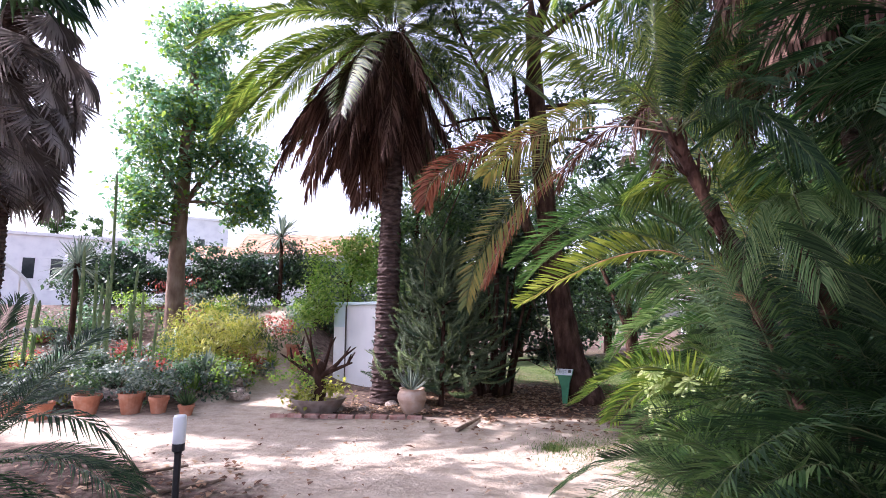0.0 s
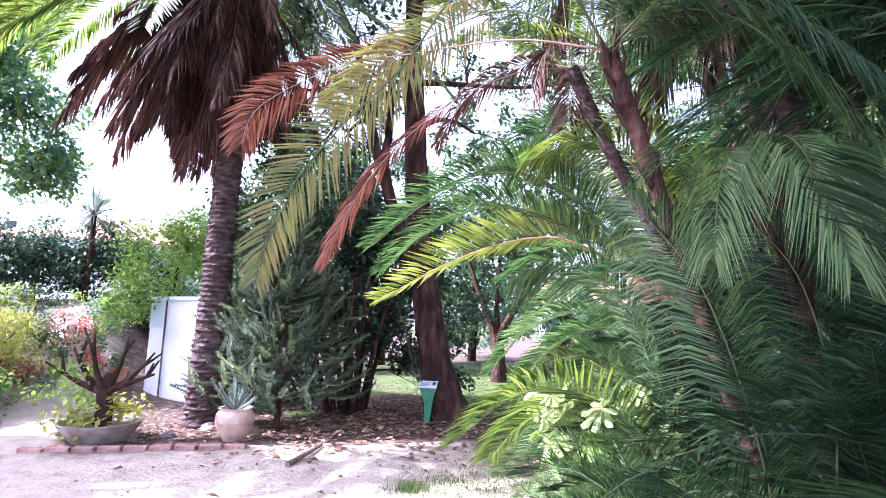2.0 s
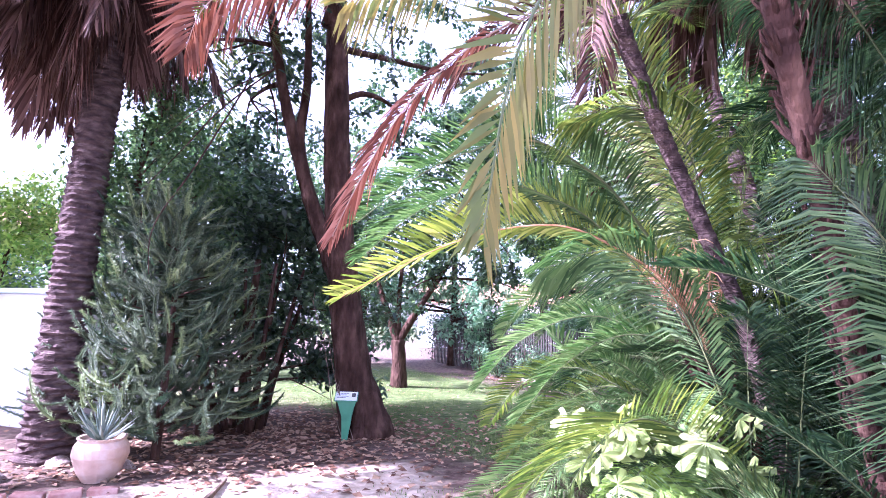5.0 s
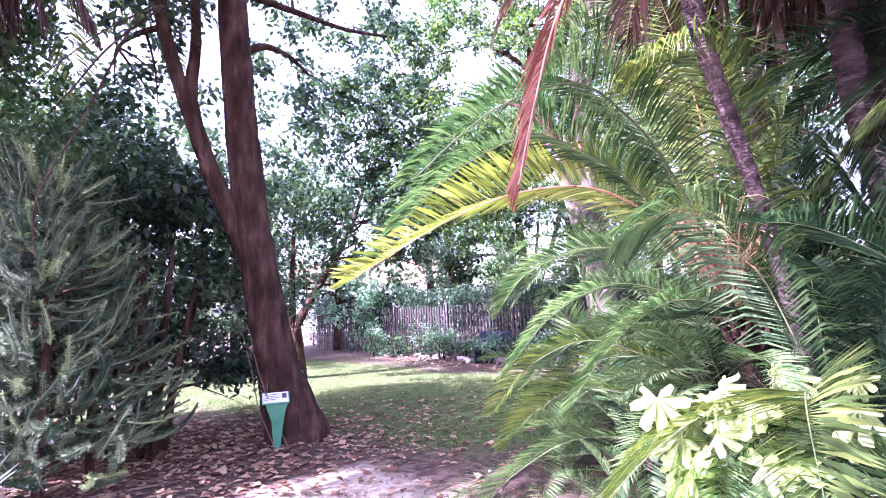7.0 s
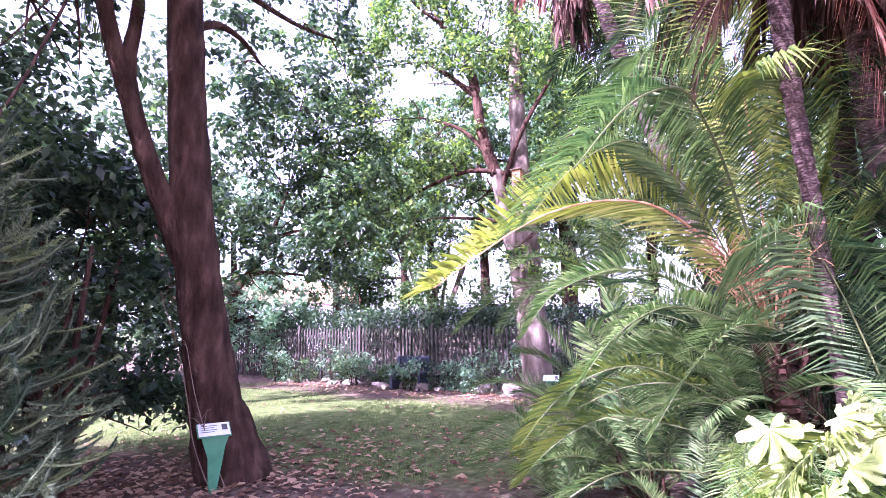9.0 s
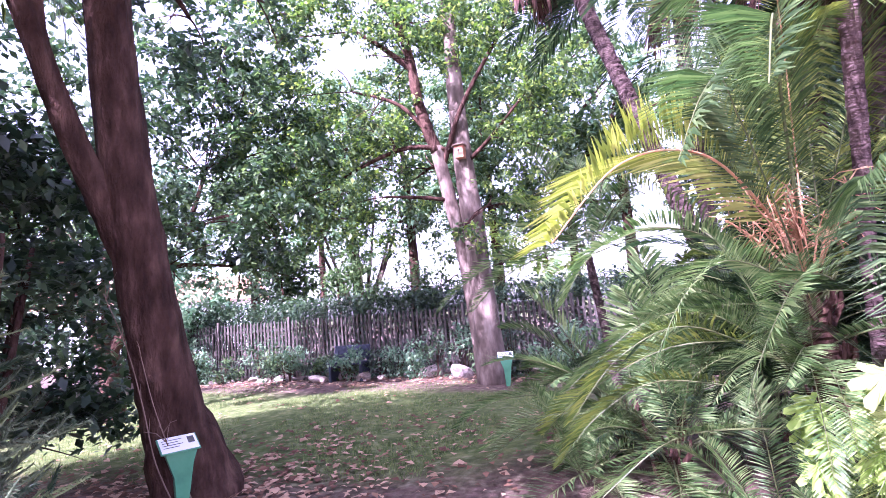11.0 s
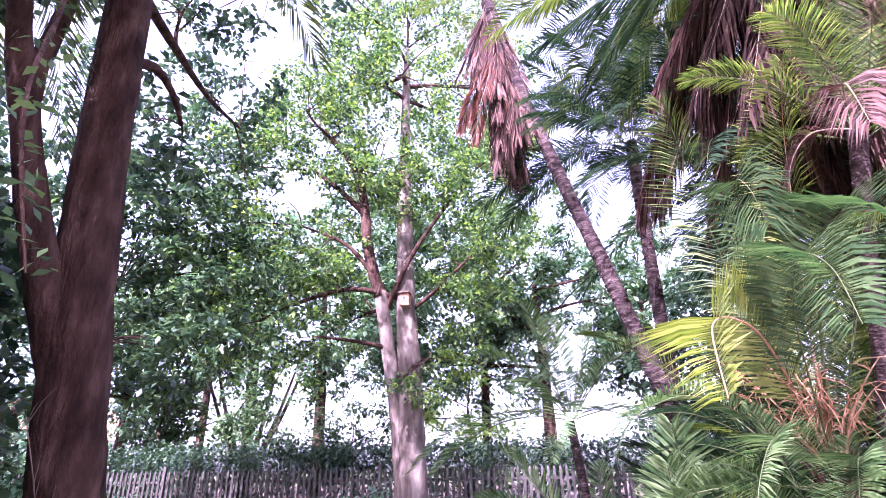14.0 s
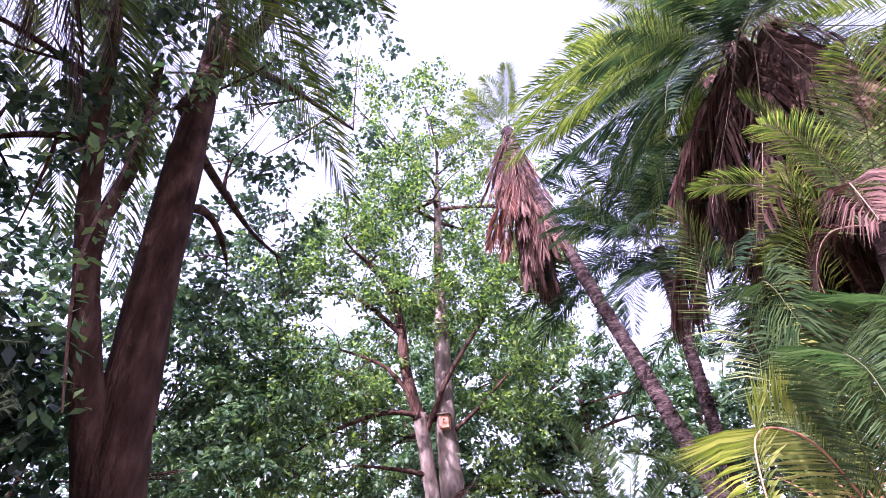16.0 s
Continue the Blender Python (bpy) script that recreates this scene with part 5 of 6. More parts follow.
border_rocks()


def brick_edge():
    root = empty("brick_edging", (0, 0, 0), "low row of worn bricks edging the planting", "brick edging")
    rng = random.Random(41)
    s = Shape()
    s.box((-0.115, -0.055, -0.04), (0.115, 0.055, 0.045), 0, 0.008)
    me = s.mesh("brick", BRICK)
    for i in range(9):
        t = i / 8
        part("brick", me, root, pose(-2.45 + 2.1 * t, 8.28 - 0.18 * t + rng.uniform(-.02, .02), ground_height(-2.4 + 2.1 * t, 8.2) + rng.uniform(-.01, .015), rng.uniform(-4, 4), rng.uniform(-4, 4), -5 + rng.uniform(-6, 6)))


brick_edge()


def sticks():
    rng = random.Random(43)
    for a, b, r in (((0.25, 7.2), (0.62, 8.05), 0.03), ((-3.0, 4.35), (-2.0, 5.1), 0.022), ((-3.3, 5.0), (-2.55, 5.55), 0.02), ((1.0, 9.1), (0.6, 9.6), 0.012), ((0.35, 9.2), (1.2, 9.0), 0.014)):
        p, q = on_ground(*a, r * 0.8), on_ground(*b, r * 0.8)
        s = Shape()
        s.tube([Vector((0, 0, 0)), (q - p) * 0.5 + Vector((0.02, -0.02, 0.012)), q - p], [r, r * 0.9, r * 0.55], 7, 0, 0.15, rng)
        ob = new("stick", s.mesh("stick", WOOD))
        ob.location = p
        tagged(ob, "weathered fallen branch lying on the ground", "stick", "fallen branches")


sticks()


# Leaf litter, grass and tufts
def litter():
    rng = random.Random(51)
    s = Shape()

    def one(x, y, L):
        w = rng.uniform(0, 6.28)
        d, a = Vector((math.cos(w), math.sin(w), rng.uniform(-0.1, 0.25))), Vector((-math.sin(w), math.cos(w), rng.uniform(-0.3, 0.3)))
        p = on_ground(x, y, 0.012)
        k = L * rng.uniform(0.22, 0.4)
        s.add((p, p + d * (L * 0.5) + a * k + Vector((0, 0, 0.012)), p + d * L, p + d * (L * 0.5) - a * k + Vector((0, 0, 0.012))), ((0, 3, 1), (1, 3, 2)))
    for _ in range(3600):
        one(rng.gauss(1.5, 1.3), rng.gauss(9.9, 1.1), rng.uniform(0.05, 0.13))
    for _ in range(620):
        one(rng.uniform(1.5, 6), rng.uniform(6.8, 10.5), rng.uniform(0.05, 0.12))
    for _ in range(300):
        one(rng.uniform(3, 9.5), rng.uniform(7, 17), rng.uniform(0.06, 0.14))
    for _ in range(700):
        one(rng.gauss(-3.0, 1.0), rng.gauss(4.5, 0.7), rng.uniform(0.04, 0.1))
    for _ in range(900):
        one(rng.uniform(8.7, 9.9), rng.uniform(6.5, 17), rng.uniform(0.06, 0.14))
    for _ in range(260):
        one(rng.uniform(-4, 3), rng.uniform(2, 8.5), rng.uniform(0.03, 0.08))
    for _ in range(500):
        one(rng.uniform(-2.4, 0.5), rng.uniform(8.5, 9.6), rng.uniform(0.04, 0.1))
    tagged(new("leaf_litter", s.mesh("leaf_litter", LITTER)), "dry brown fallen leaves scattered over the soil", "fallen leaves", kind="stuff")
    g = Shape()

    def blade(x, y, h):
        w = rng.uniform(0, 6.28)
        p = on_ground(x, y, -0.005)
        a = Vector((math.cos(w), math.sin(w), 0)) * 0.004
        t = Vector((rng.gauss(0, 0.35), rng.gauss(0, 0.35), 1)).normalized() * h
        g.add((p - a, p + a, p + t), ((0, 1, 2),))
    n = 0
    while n < 42000:
        x, y = rng.uniform(2.6, 9.2), 6.3 + 12 * rng.random() ** 1.6
        if noise.noise((x * 0.9, y * 0.9, 9)) > -0.12 and x + 0.2 * (y - 9) > 3.1:
            blade(x, y, rng.uniform(0.02, 0.06))
            n += 1
    for _ in range(3500):
        blade(rng.gauss(1.9, 0.4), rng.gauss(6.3, 0.35), rng.uniform(0.02, 0.05))
    for _ in range(3000):
        blade(rng.gauss(0.6, 1.3), rng.gauss(13.2, 0.6), rng.uniform(0.03, 0.08))
    for _ in range(300):
        blade(rng.gauss(1.33, 0.07), rng.gauss(6.3, 0.06), rng.uniform(0.05, 0.12))
    tagged(new("grass", g.mesh("grass", GRASS)), "short patchy green lawn grass", "grass", kind="stuff")


litter()


# Back garden at the left: cacti, yuccas, shed, houses
def fan_leaf_mesh(mat, seed, r=0.6, span=150, droop=0.3):
    rng = random.Random(seed)
    s = Shape()
    n = 26
    for i in range(n):
        w = radians(-span + 2 * span * (i + 0.5) / n)
        half = radians(span / n) * 0.95
        L = r * rng.uniform(0.85, 1.08)
        d = Vector((math.cos(w), math.sin(w), 0.0))
        a, b = Vector((math.cos(w - half), math.sin(w - half), 0.03)), Vector((math.cos(w + half), math.sin(w + half), 0.03))
        s.add((Vector((0, 0, 0)), a * (L * 0.62), d * (L * 0.62) + Vector((0, 0, -0.02)), b * (L * 0.62), d * L + Vector((0, 0, -droop * L * rng.uniform(0.5, 1.2)))), ((0, 1, 2), (0, 2, 3), (1, 4, 2), (2, 4, 3)))
    s.tube([(0, 0, 0), (-0.35, 0, 0.05), (-0.8, 0, 0.0)], [0.012, 0.014, 0.02], 5, 0)
    return s.mesh("fan_leaf", mat)


def fan_palm():
    rng = random.Random(61)
    root = empty("fan_palm", (0, 0, 0), "fan palm with grey-brown dead leaves hanging under its crown", "palm tree")
    root.location, root.scale = (0, -0.024, -0.18), (1.12, 1.12, 1.12)
    palm_trunk(root, [on_ground(-7.05, 8.2), (-7.05, 8.2, 3.5), (-6.95, 8.2, 7.0)], [0.22, 0.2, 0.2], 8, 0.06)
    dead, green = fan_leaf_mesh(FAN_DRY, 1, 0.75, 70, 0.15), fan_leaf_mesh(FROND_BLUE, 2, 0.75)
    for i in range(84):
        w = rng.uniform(0, 6.28)
        h = 3.6 + 2.6 * rng.random()
        p = Vector((-6.95 + math.cos(w) * (0.55 + 0.5 * (h - 3.6) / 3.2), 8.2 + math.sin(w) * (0.55 + 0.5 * (h - 3.6) / 3.2), h))
        part("dead_leaf", dead, root, Matrix.Translation(p) @ Euler((rng.uniform(-.4, .4), radians(rng.uniform(62, 88)), w)).to_matrix().to_4x4() @ Matrix.Scale(rng.uniform(0.8, 1.2), 4))
    for i in range(6):
        w, e = rng.uniform(0, 6.28), rng.uniform(-0.6, 0.3)
        p = Vector((-6.95, 8.2, 7.0)) + Vector((math.cos(w) * math.cos(e), math.sin(w) * math.cos(e), math.sin(e))) * rng.uniform(0.8, 1.2)
        part("leaf", green, root, Matrix.Translation(p) @ Euler((rng.uniform(-.3, .3), -e + 0.2, w)).to_matrix().to_4x4() @ Matrix.Scale(rng.uniform(0.9, 1.3), 4))


fan_palm()


def yucca(x, y, h, r, seed, label="spiky yucca with a tuft of narrow leaves on a thin stem"):
    rng = random.Random(seed)
    root = empty("yucca", on_ground(x, y), label, "yucca", "yuccas")
    s = Shape()
    s.tube([(0, 0, -0.1), (0.03, 0, h * 0.5), (0, 0.02, h)], [0.07, 0.055, 0.06], 9, 0, 0.1, rng)
    part("stem", s.mesh("stem", FIBRE), root)
    s = Shape()
    for i in range(110):
        w, e = rng.uniform(0, 6.28), rng.uniform(-0.7, 1.5)
        d = Vector((math.cos(w) * math.cos(e), math.sin(w) * math.cos(e), math.sin(e)))
        p = Vector((0, 0.02, h - rng.random() * 0.18))
        a = d.cross(Vector((0.1, 0.2, 1))).normalized() * 0.022
        L = r * rng.uniform(0.7, 1.1)
        s.add((p - a * 0.6, p + a * 0.6, p + d * (L * 0.5) + a, p + d * (L * 0.5) - a, p + d * L + Vector((0, 0, -0.12 * L))), ((0, 1, 2, 3), (3, 2, 4)))
    part("leaves", s.mesh("leaves", LEAF_GREY), root)


yucca(-7.6, 11.0, 2.3, 0.75, 1)
yucca(-4.9, 16.2, 2.3, 0.9, 2)
yucca(-4.3, 9.9, 0.25, 0.5, 3, "low rosette of narrow yellow-green leaves")
yucca(-6.6, 10.0, 0.3, 0.6, 4, "low rosette of narrow leaves among stones")


def cactus(x, y, h, r, seed):
    rng = random.Random(seed)
    root = empty("cactus", on_ground(x, y), "tall slender ribbed column cactus", "cactus", "column cacti")
    s = Shape()
    n = 16
    zs = [-0.05 + (h + 0.05) * i / 14 for i in range(15)]
    bend = rng.uniform(-0.1, 0.1)
    verts = []
    for z in zs:
        k = 1.0 if z < h * 0.93 else max(0.05, (h - z) / (h * 0.07)) ** 0.5
        for j in range(n):
            q = r * (1.0 if j % 2 else 0.72) * k
            w = 2 * math.pi * j / n
            verts.append((q * math.cos(w) + bend * (z / h) ** 2, q * math.sin(w), z))
    s.add(verts, [(i * n + j, i * n + (j + 1) % n, (i + 1) * n + (j + 1) % n, (i + 1) * n + j) for i in range(14) for j in range(n)])
    part("stem", s.mesh("stem", CACTUS), root)


for i, (x, y, h, r) in enumerate(((-7.9, 10.2, 1.6, 0.045), (-7.15, 10.6, 2.6, 0.04), (-6.95, 11.2, 4.3, 0.035), (-6.3, 10.9, 1.5, 0.04), (-8.2, 10.8, 1.5, 0.05), (-5.7, 10.2, 1.7, 0.03), (-8.6, 10.3, 1.2, 0.05), (-6.7, 11.6, 2.2, 0.035), (-5.35, 10.0, 1.3, 0.03), (-7.5, 11.6, 2.3, 0.04), (-6.5, 10.4, 2.0, 0.035), (-6.95, 10.9, 1.8, 0.04))):
    cactus(x, y, h, r * 0.8, 70 + i)


def bed_plants():
    rng = random.Random(91)
    for i in range(210):
        x, y = -9.8 + 6.0 * rng.random(), 8.9 + 7.0 * rng.random() ** 1.2
        m = rng.choice((LEAF_GREY, LEAF_MID, LEAF_GREY, LEAF_BLUE, LEAF_LIGHT, LEAF_DARK, LEAF_MID, LEAF_YELLOW, LEAF_MID, LEAF_GREY, LEAF_LIGHT, PETAL))
        root = empty("bed_plant", on_ground(x, y), "small mixed plant among the stones of the bed", "plant", "bed plants")
        s = Shape()
        if i % 3 == 0:
            for _ in range(26):
                w, e = rng.uniform(0, 6.28), rng.uniform(0.2, 1.4)
                d = Vector((math.cos(w) * math.cos(e), math.sin(w) * math.cos(e), math.sin(e))) * rng.uniform(0.2, 0.42)
                s.tube([(0, 0, 0), d * 0.5, d + Vector((0, 0, 0.03))], [0.02, 0.016, 0.003], 4)
        else:
            r = rng.uniform(0.2, 0.4) * (1 + 0.16 * max(0, y - 11.5))
            leaves(s, blob_points((0, 0, r * 0.7), r, int(300 * r / 0.3), rng, squash=0.9), 0.08, rng)
        part("foliage", s.mesh("foliage", m), root)


bed_plants()


def shed():
    root = empty("shed", (-1.85, 11.9, ground_height(-1.85, 11.9)), "white garden shed with a pale blue panel and thin frame", "shed")
    root.rotation_euler = (0, 0, radians(-48))
    s = Shape()
    s.box((-0.95, 0, -0.1), (1.2, 1.6, 1.75), 0, 0.01)
    part("wall", s.mesh("wall", PAINT_WHITE), root)
    s = Shape()
    s.box((-1.0, -0.08, 1.75), (1.28, 1.7, 1.82), 0, 0.01)
    part("roof", s.mesh("roof", SHED_BLUE), root)
    s = Shape()
    s.box((-0.93, -0.018, 1.25), (-0.4, -0.004, 1.74), 0, 0.003)
    part("panel", s.mesh("panel", SHED_BLUE), root)
    s = Shape()
    s.box((-0.40, -0.04, -0.1), (-0.365, -0.02, 1.75), 0, 0.004)
    part("post", s.mesh("post", FENCE), root)


shed()


def house(x, y, z, w, d, h, turn, wall, roof, label, windows, shutter=None, flat=False):
    root = empty("house", (x, y, z), label, "house", "far houses")
    root.rotation_euler = (0, 0, radians(turn))
    s = Shape()
    s.box((-w / 2, 0, -3), (w / 2, d, h))
    body = part("wall", s.mesh("wall", wall), root)
    s = Shape()
    if flat:
        s.box((-w / 2 - 0.2, -0.2, h), (w / 2 + 0.2, d + 0.2, h + 0.3))
    else:
        o = 0.35
        s.add([(-w / 2 - o, -o, h), (w / 2 + o, -o, h), (w / 2 + o, d + o, h), (-w / 2 - o, d + o, h), (-w / 2 - o, d / 2, h + d * 0.26), (w / 2 + o, d / 2, h + d * 0.26)],
              [(0, 1, 5, 4), (2, 3, 4, 5), (0, 4, 3), (1, 2, 5), (0, 3, 2, 1)])
    part("roof", s.mesh("roof", roof), root)
    for u, v, ww, hh in windows:
        s = Shape()
        s.box((u - ww / 2, -0.04, v), (u + ww / 2, 0.02, v + hh))
        win = part("window", s.mesh("window", GLASS_DARK), root)
        s = Shape()
        s.box((u - ww / 2 - 0.08, -0.10, v - 0.1), (u + ww / 2 + 0.08, -0.01, v))
        part("sill", s.mesh("sill", wall), win)
        if shutter:
            for sg in (-1, 1):
                s = Shape()
                s.box((u + sg * ww * 0.78 - ww * 0.26, -0.08, v), (u + sg * ww * 0.78 + ww * 0.26, -0.01, v + hh))
                part("shutter", s.mesh("shutter", shutter), win)


house(-7.6, 30, 0, 7, 6, 4.9, 8, PAINT_WHITE, ROOF, "white house with teal shutters and orange roof", [(-0.6, 3.2, 0.8, 1.3), (1.6, 3.2, 0.8, 1.3), (-2.6, 3.2, 0.8, 1.3)], TEAL)
house(-13.2, 34, 0, 5, 4, 5.0, 12, PAINT_WHITE, ROOF, "plastered house under an orange tiled roof", [(-2, 2.6, 1, 1.4), (1, 2.6, 1, 1.4)])
house(-36, 50, 0, 16, 9, 8.6, 36, PAINT_WHITE, PAINT_WHITE, "long white flat-roofed building with dark windows", [(-6.4 + 2.1 * i, 4.6, 0.9, 1.9) for i in range(7)], None, True)
house(-34, 66, 0, 14, 9, 13.5, 30, PAINT_WHITE, PAINT_WHITE, "white block behind the long building", [(-4 + 2.6 * i, 9.6, 0.8, 1.4) for i in range(4)], None, True)
house(22, 34, 0, 12, 7, 3.2, -38, PAINT_WHITE, ROOF, "low house with an orange roof beyond the fence", [(-3, 1.2, 1, 1.3), (0, 1.2, 1, 1.3), (3, 1.2, 1, 1.3)])


def arch_rail():
    s = Shape()
    s.tube(spline([(-10.9, 10.6, 3.1), (-9.8, 10.9, 2.9), (-8.9, 11.2, 2.35), (-8.5, 11.3, 1.6)], 8), [0.035] * 25, 8)
    root = empty("arched_rail", (0, 0, 0), "white curved metal rail of a garden frame", "rail")
    part("rail", s.mesh("rail", PAINT_WHITE), root)
    for x, y, z in ((-10.9, 10.6, 3.1), (-9.8, 10.9, 2.9), (-8.9, 11.2, 2.35)):
        s = Shape()
        s.tube([on_ground(x, y), (x, y, z)], [0.02, 0.02], 6)
        part("post", s.mesh("post", PAINT_WHITE), root)


arch_rail()


def far_trees():
    rng = random.Random(77)
    k = 0
    # a dark hedge wall behind the bed, trees beyond the fence and on the far slope
    for i in range(9):
        x, y = -11.5 + 1.05 * i, 16.8 + rng.uniform(-.3, .3)
        tree("boundary_shrub", "dark clipped evergreen along the back of the garden", [on_ground(x, y), on_ground(x, y, 1.2)], [0.07, 0.04], (), [(on_ground(x, y, 0.8), 0.8, 1500), (on_ground(x + 0.4, y, 1.3), 0.7, 1300)], 0.13, LEAF_DARK, BARK, 200 + i, 2, "shrub", "boundary shrubs")
    for x, y, h, r, m in ((13, 18.5, 6, 2.6, LEAF_MID), (10.5, 21, 6, 2.6, LEAF_BLUE), (7, 22, 5.5, 2.4, LEAF_MID), (3, 20, 6.5, 2.6, LEAF_MID), (-0.5, 19, 6, 2.2, LEAF_MID), (18, 8.5, 12, 2.8, LEAF_MID), (12.5, 1.5, 7, 2.6, LEAF_DARK), (19, 20, 11, 3.0, LEAF_MID), (20, 12, 14, 3.0, LEAF_MID)):
        k += 1
        b = on_ground(x, y)
        blobs = [((x + rng.gauss(0, r * 0.5), y + rng.gauss(0, r * 0.5), h * rng.uniform(0.32, 1.1)), r * rng.uniform(0.5, 0.75), 900) for _ in range(11)]
        tree("garden_tree", "leafy garden tree beyond the lawn", [b, (x + 0.1, y, h * 0.4), (x, y + 0.1, h * 0.8)], [0.18, 0.14, 0.07], (), blobs, 0.2, m, BARK, 220 + k, 3, "tree", "trees beyond the lawn")
    for i, (x, y, h, m) in enumerate(((12.4, 14.6, 3.2, LEAF_MID), (12.3, 11.2, 2.6, LEAF_MID), (12.6, 8.3, 3.6, LEAF_LIGHT), (12.8, 17.0, 3.4, LEAF_DARK))):
        blobs = [((x + rng.gauss(0, 0.5), y + rng.gauss(0, 0.7), h * rng.uniform(0.45, 1.1)), rng.uniform(0.5, 0.8), 420) for _ in range(7)]
        tree("fence_shrub", "loose leafy shrub behind the metal fence", [on_ground(x, y), (x, y, h * 0.4), (x, y + 0.1, h * 0.8)], [0.06, 0.05, 0.03], (), blobs, 0.13, m, BARK, 270 + i, 3, "shrub", "shrubs behind the fence")
    # tall crowns that close the view over the fence
    for i, (x, y, h) in enumerate(((14.6, 13.2, 8.5), (15.5, 16.0, 9.0), (14.2, 10.2, 8.0), (14.8, 6.4, 8.0), (15.6, 3.2, 7.5))):
        blobs = [((x + rng.gauss(0, 0.9), y + rng.gauss(0, 1.2), h * rng.uniform(0.52, 1.1)), rng.uniform(0.9, 1.4), 1100) for _ in range(12)]
        tree("garden_tree", "tall leafy tree standing behind the fence", [on_ground(x, y), (x + 0.1, y, h * 0.4), (x, y + 0.1, h * 0.85)], [0.2, 0.16, 0.07], (), blobs, 0.17, LEAF_MID, BARK, 280 + i, 3, "tree", "trees beyond the lawn", second=LEAF_BLUE, gap=0.15, dense=1.0, clump=0.26)
    # pale many-stemmed tree
    b = on_ground(16.3, 16.3)
    tree("pale_stemmed_tree", "pale many-stemmed tree beyond the hedge", [b, (16.3, 16.3, 2), (16.3, 16.4, 4)], [0.2, 0.15, 0.1],
         [([(16.3, 16.3, 1.2), (16.3 + dx * 0.5, 16.3 + dy * 0.5, 3.2), (16.3 + dx, 16.3 + dy, 6.0)], 0.1, 0.03) for dx, dy in ((1.2, -1.2), (-1.0, 1.3), (0.3, -2.0), (-0.4, 2.2), (0.6, 0.8), (0.0, -0.9))],
         [((16.3, 17.8, 7), 1.3, 900), ((16.5, 14.6, 7), 1.3, 900)], 0.15, LEAF_GREY, BARK_PALE, 260, 3)
    for i in range(16):
        x, y = -75 + 6.5 * i + rng.uniform(-2, 2), 95 + rng.uniform(-8, 12)
        h = 9 + 8 * smooth01(-20, -70, x) + rng.uniform(-2, 3)
        tree("hillside_tree", "far tree on the wooded slope", [(x, y, 0), (x, y, h * 0.7)], [0.3, 0.15], (), [((x + rng.gauss(0, 1.5), y, h * rng.uniform(0.4, 1.0)), 3.0, 420) for _ in range(5)], 0.7, LEAF_MID, BARK, 300 + i, 0, "tree", "trees on the slope")


far_trees()


def conifer_shrub():
    """Spiky blue-grey shrub: curved shoots set all round with short needles."""
    rng = random.Random(111)

    def shoot(k):
        r2 = random.Random(k)
        s = Shape()
        L = 0.42
        line = bezier((0, 0, 0), (L * 0.55, 0, -0.02), (L, r2.uniform(-0.05, 0.05), 0.10 + r2.uniform(0, 0.08)), 8)
        s.tube(line, [0.011 - 0.0009 * i for i in range(9)], 5)
        for i in range(150):
            u = (i + r2.random()) / 150
            p = line[0].lerp(line[-1], u) + Vector((0, 0, -0.06 * math.sin(math.pi * u) * 0.6))
            w = r2.uniform(0, 6.28)
            d = Vector((0.55, math.cos(w), math.sin(w))).normalized() * (0.055 * (1.1 - 0.4 * u))
            a = Vector((0, -math.sin(w), math.cos(w))) * 0.0055
            s.add((p - a, p + a, p + d), ((0, 1, 2),))
        return s
    kinds = [shoot(k).mesh("shoot", m) for k in range(3) for m in (LEAF_SPINE, LEAF_SPINE, LEAF_SPINE, LEAF_DARK, LEAF_SHOOT)]
    for cx, cy, top, n in ((0.05, 9.2, 2.8, 400), (-0.35, 9.75, 2.9, 300), (0.5, 9.75, 2.3, 220)):
        root = empty("conifer_shrub", on_ground(cx, cy), "spiky blue-grey conifer shrub in the shade", "shrub", "conifer shrubs")
        s = Shape()
        s.tube([(0, 0, -0.1), (0.03, 0.02, top * 0.5), (0, 0, top * 0.95)], [0.05, 0.035, 0.01], 7, 0, 0.1, rng)
        part("trunk", s.mesh("trunk", BARK), root)
        for i in range(16):
            w, z = rng.uniform(0, 6.28), top * rng.uniform(0.1, 0.85)
            e = Vector((math.cos(w), math.sin(w), 0.3)) * (0.75 * (1.15 - z / top))
            s = Shape()
            s.tube([(0, 0, z), Vector((0, 0, z)) + e * 0.6, Vector((0, 0, z)) + e], [0.014, 0.010, 0.005], 5)
            part("branch", s.mesh("branch", BARK), root)
        for i in range(n):
            z = top * (0.08 + 0.9 * rng.random())
            w = rng.uniform(0, 6.28)
            r = 0.85 * (1.12 - z / top) * rng.uniform(0.2, 0.95)
            m = Matrix.Translation((math.cos(w) * r, math.sin(w) * r, z)) @ Euler((rng.uniform(-1, 1), rng.uniform(-0.9, 0.35), w + rng.uniform(-.9, .9))).to_matrix().to_4x4() @ Matrix.Scale(rng.uniform(0.7, 1.25), 4)
            part("shoot", rng.choice(kinds), root, m)


conifer_shrub()


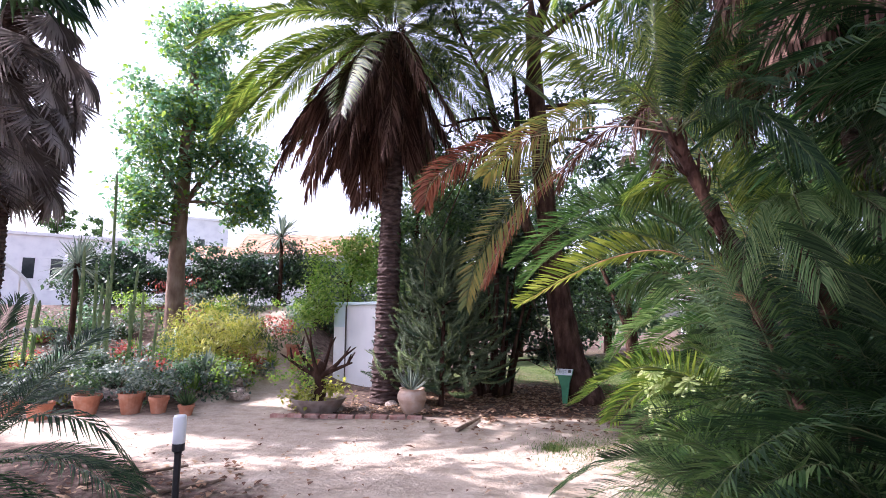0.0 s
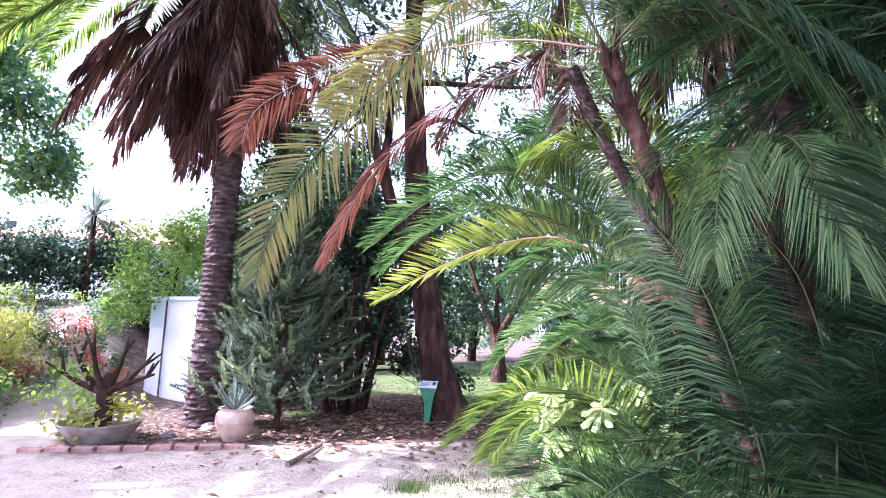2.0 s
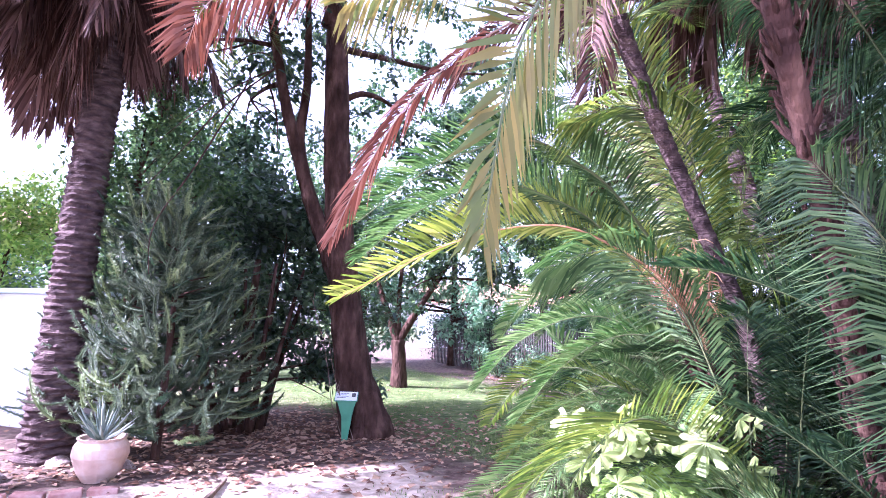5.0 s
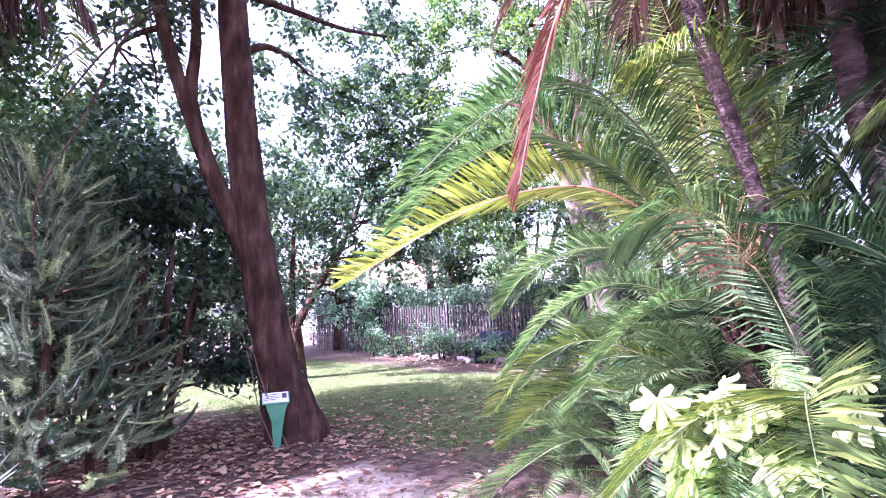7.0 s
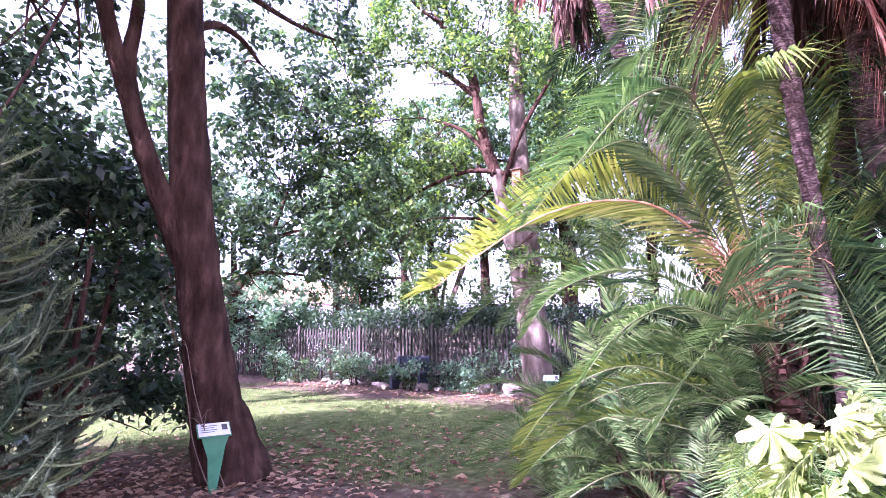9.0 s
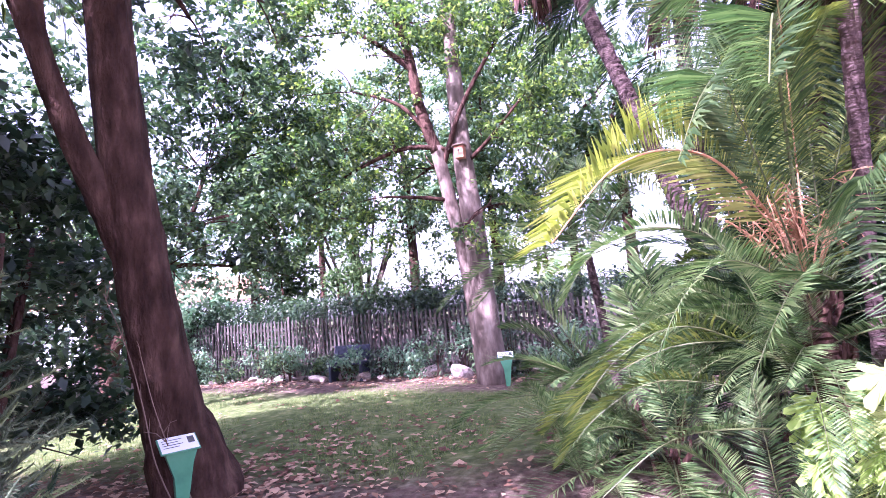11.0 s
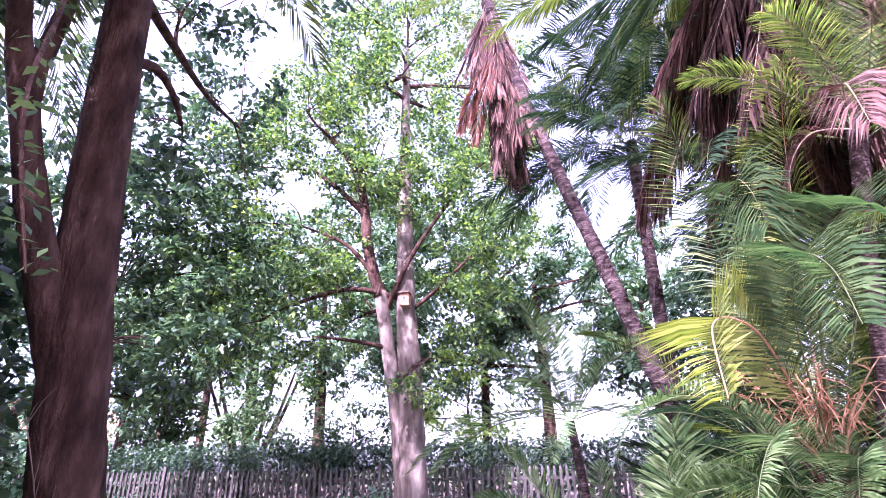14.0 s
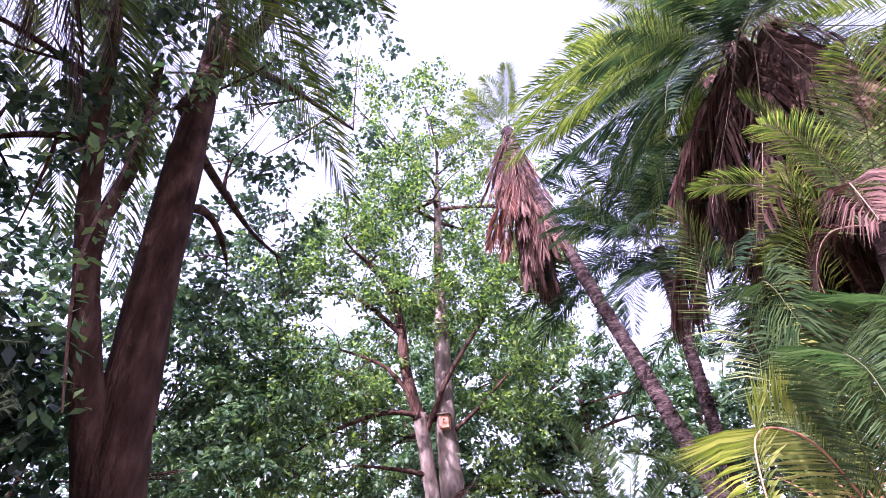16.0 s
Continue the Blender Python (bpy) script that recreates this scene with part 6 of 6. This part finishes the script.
def near_twigs():
    """The leafy twigs that hang over the path before the leaning tree."""
    rng = random.Random(121)
    root = empty("hanging_branch", (0, 0, 0), "thin hanging branch with small oval green leaves", "branch")
    for pts in (((0.9, 9.0, 4.6), (0.3, 8.3, 3.7), (-0.05, 7.9, 3.05), (-0.35, 7.7, 2.55)), ((0.9, 9.0, 4.6), (0.45, 8.3, 4.0), (0.1, 7.8, 3.5), (-0.25, 7.6, 3.0)), ((0.6, 8.8, 4.3), (0.1, 8.1, 3.0), (-0.2, 7.7, 2.3), (-0.2, 7.55, 1.85)), ((0.9, 9.0, 4.6), (0.7, 8.3, 4.4), (0.45, 7.8, 4.1), (0.2, 7.6, 3.7))):
        line = spline(pts, 8)
        s = Shape()
        s.tube(line, [0.012 * (1 - 0.8 * i / (len(line) - 1)) for i in range(len(line))], 5)
        part("twig", s.mesh("twig", BARK), root)
        s = Shape()
        for i in range(6, len(line) - 1):
            for _ in range(5):
                leaves(s, [line[i].lerp(line[i + 1], rng.random()) + Vector((rng.gauss(0, .03), rng.gauss(0, .03), rng.gauss(0, .02)))], 0.045, rng, long=2.0)
        tagged(part("foliage", s.mesh("foliage", LEAF_MID), root), kind="stuff")


near_twigs()


def fence_plants():
    rng = random.Random(131)
    for i in range(30):
        x, y = 9.9 + rng.uniform(-.4, .45), 6.8 + 0.4 * i + rng.uniform(-.2, .2)
        root = empty("border_plant", on_ground(x, y), "straggly green plant in the border before the fence", "plant", "border plants")
        s = Shape()
        h = rng.uniform(0.35, 1.0)
        for _ in range(7):
            s.tube([(0, 0, -0.05), (rng.uniform(-.2, .2), rng.uniform(-.2, .2), h * rng.uniform(0.7, 1.1))], [0.012, 0.004], 4)
        part("stem", s.mesh("stem", BARK), root)
        s = Shape()
        leaves(s, blob_points((0, 0, h * 0.6), 0.3 + 0.25 * h, 420, rng), 0.10, rng)
        tagged(part("foliage", s.mesh("foliage", rng.choice((LEAF_MID, LEAF_DARK, LEAF_BLUE))), root), kind="stuff")


fence_plants()


def nest_box():
    root = empty("nest_box", (8.42, 8.98, 4.35), "small orange-brown wooden nest box on the tree trunk", "nest box")
    s = Shape()
    s.box((-0.08, -0.09, 0), (0.08, 0.09, 0.24), 0, 0.005)
    part("body", s.mesh("body", ROOF), root)
    s = Shape()
    s.box((-0.12, -0.115, 0.24), (0.09, 0.115, 0.265), 0, 0.004)
    part("roof", s.mesh("roof", WOOD), root)
    s = Shape()
    s.tube([(-0.086, 0, 0.15), (-0.0815, 0, 0.15)], [0.02, 0.02], 12)
    part("hole", s.mesh("hole", BLACK), root)


nest_box()


def dry_vines():
    rng = random.Random(141)
    root = empty("dry_vine", (0, 0, 0), "thin dry vine twigs clinging to the leaning trunk", "vine")
    for x0, y0, n in ((2.08, 9.42, 5), (2.2, 9.36, 4)):
        pts = [on_ground(x0 + 0.12, y0 - 0.05)]
        for k in range(1, n):
            pts.append(Vector((x0 - 0.10 * k + rng.uniform(-.05, .05) + 0.06, y0 + 0.03 * k + rng.uniform(-.03, .03), 0.45 * k)))
        s = Shape()
        line = spline(pts, 6)
        s.tube(line, [0.006 * (1 - 0.5 * i / len(line)) for i in range(len(line))], 5)
        part("stem", s.mesh("stem", WOOD), root)
        for _ in range(6):
            p = line[rng.randint(8, len(line) - 1)]
            s = Shape()
            e = p + Vector((rng.uniform(-.28, .02), rng.uniform(-.2, -.05), rng.uniform(.05, .25)))
            s.tube([p, p.lerp(e, 0.5) + Vector((0, 0, .03)), e], [0.004, 0.003, 0.0015], 4)
            part("twig", s.mesh("twig", WOOD), root)


dry_vines()


def stone_bench():
    root = empty("bench", on_ground(9.75, 12.7), "dark blue-grey garden bench before the fence", "bench")
    m = BENCH_PAINT
    s = Shape()
    s.box((-0.2, -0.5, 0.38), (0.2, 0.5, 0.44), 0, 0.01)
    part("seat", s.mesh("seat", m), root)
    s = Shape()
    s.box((0.17, -0.5, 0.5), (0.21, 0.5, 0.8), 0, 0.01)
    part("backrest", s.mesh("backrest", m), root)
    for y in (-0.42, 0.42):
        s = Shape()
        s.box((-0.18, y - 0.03, -0.02), (0.21, y + 0.03, 0.38), 0, 0.005)
        part("leg", s.mesh("leg", m), root)
        s = Shape()
        s.box((0.16, y - 0.03, 0.44), (0.2, y + 0.03, 0.78), 0, 0.005)
        part("back_post", s.mesh("back_post", m), root)


stone_bench()
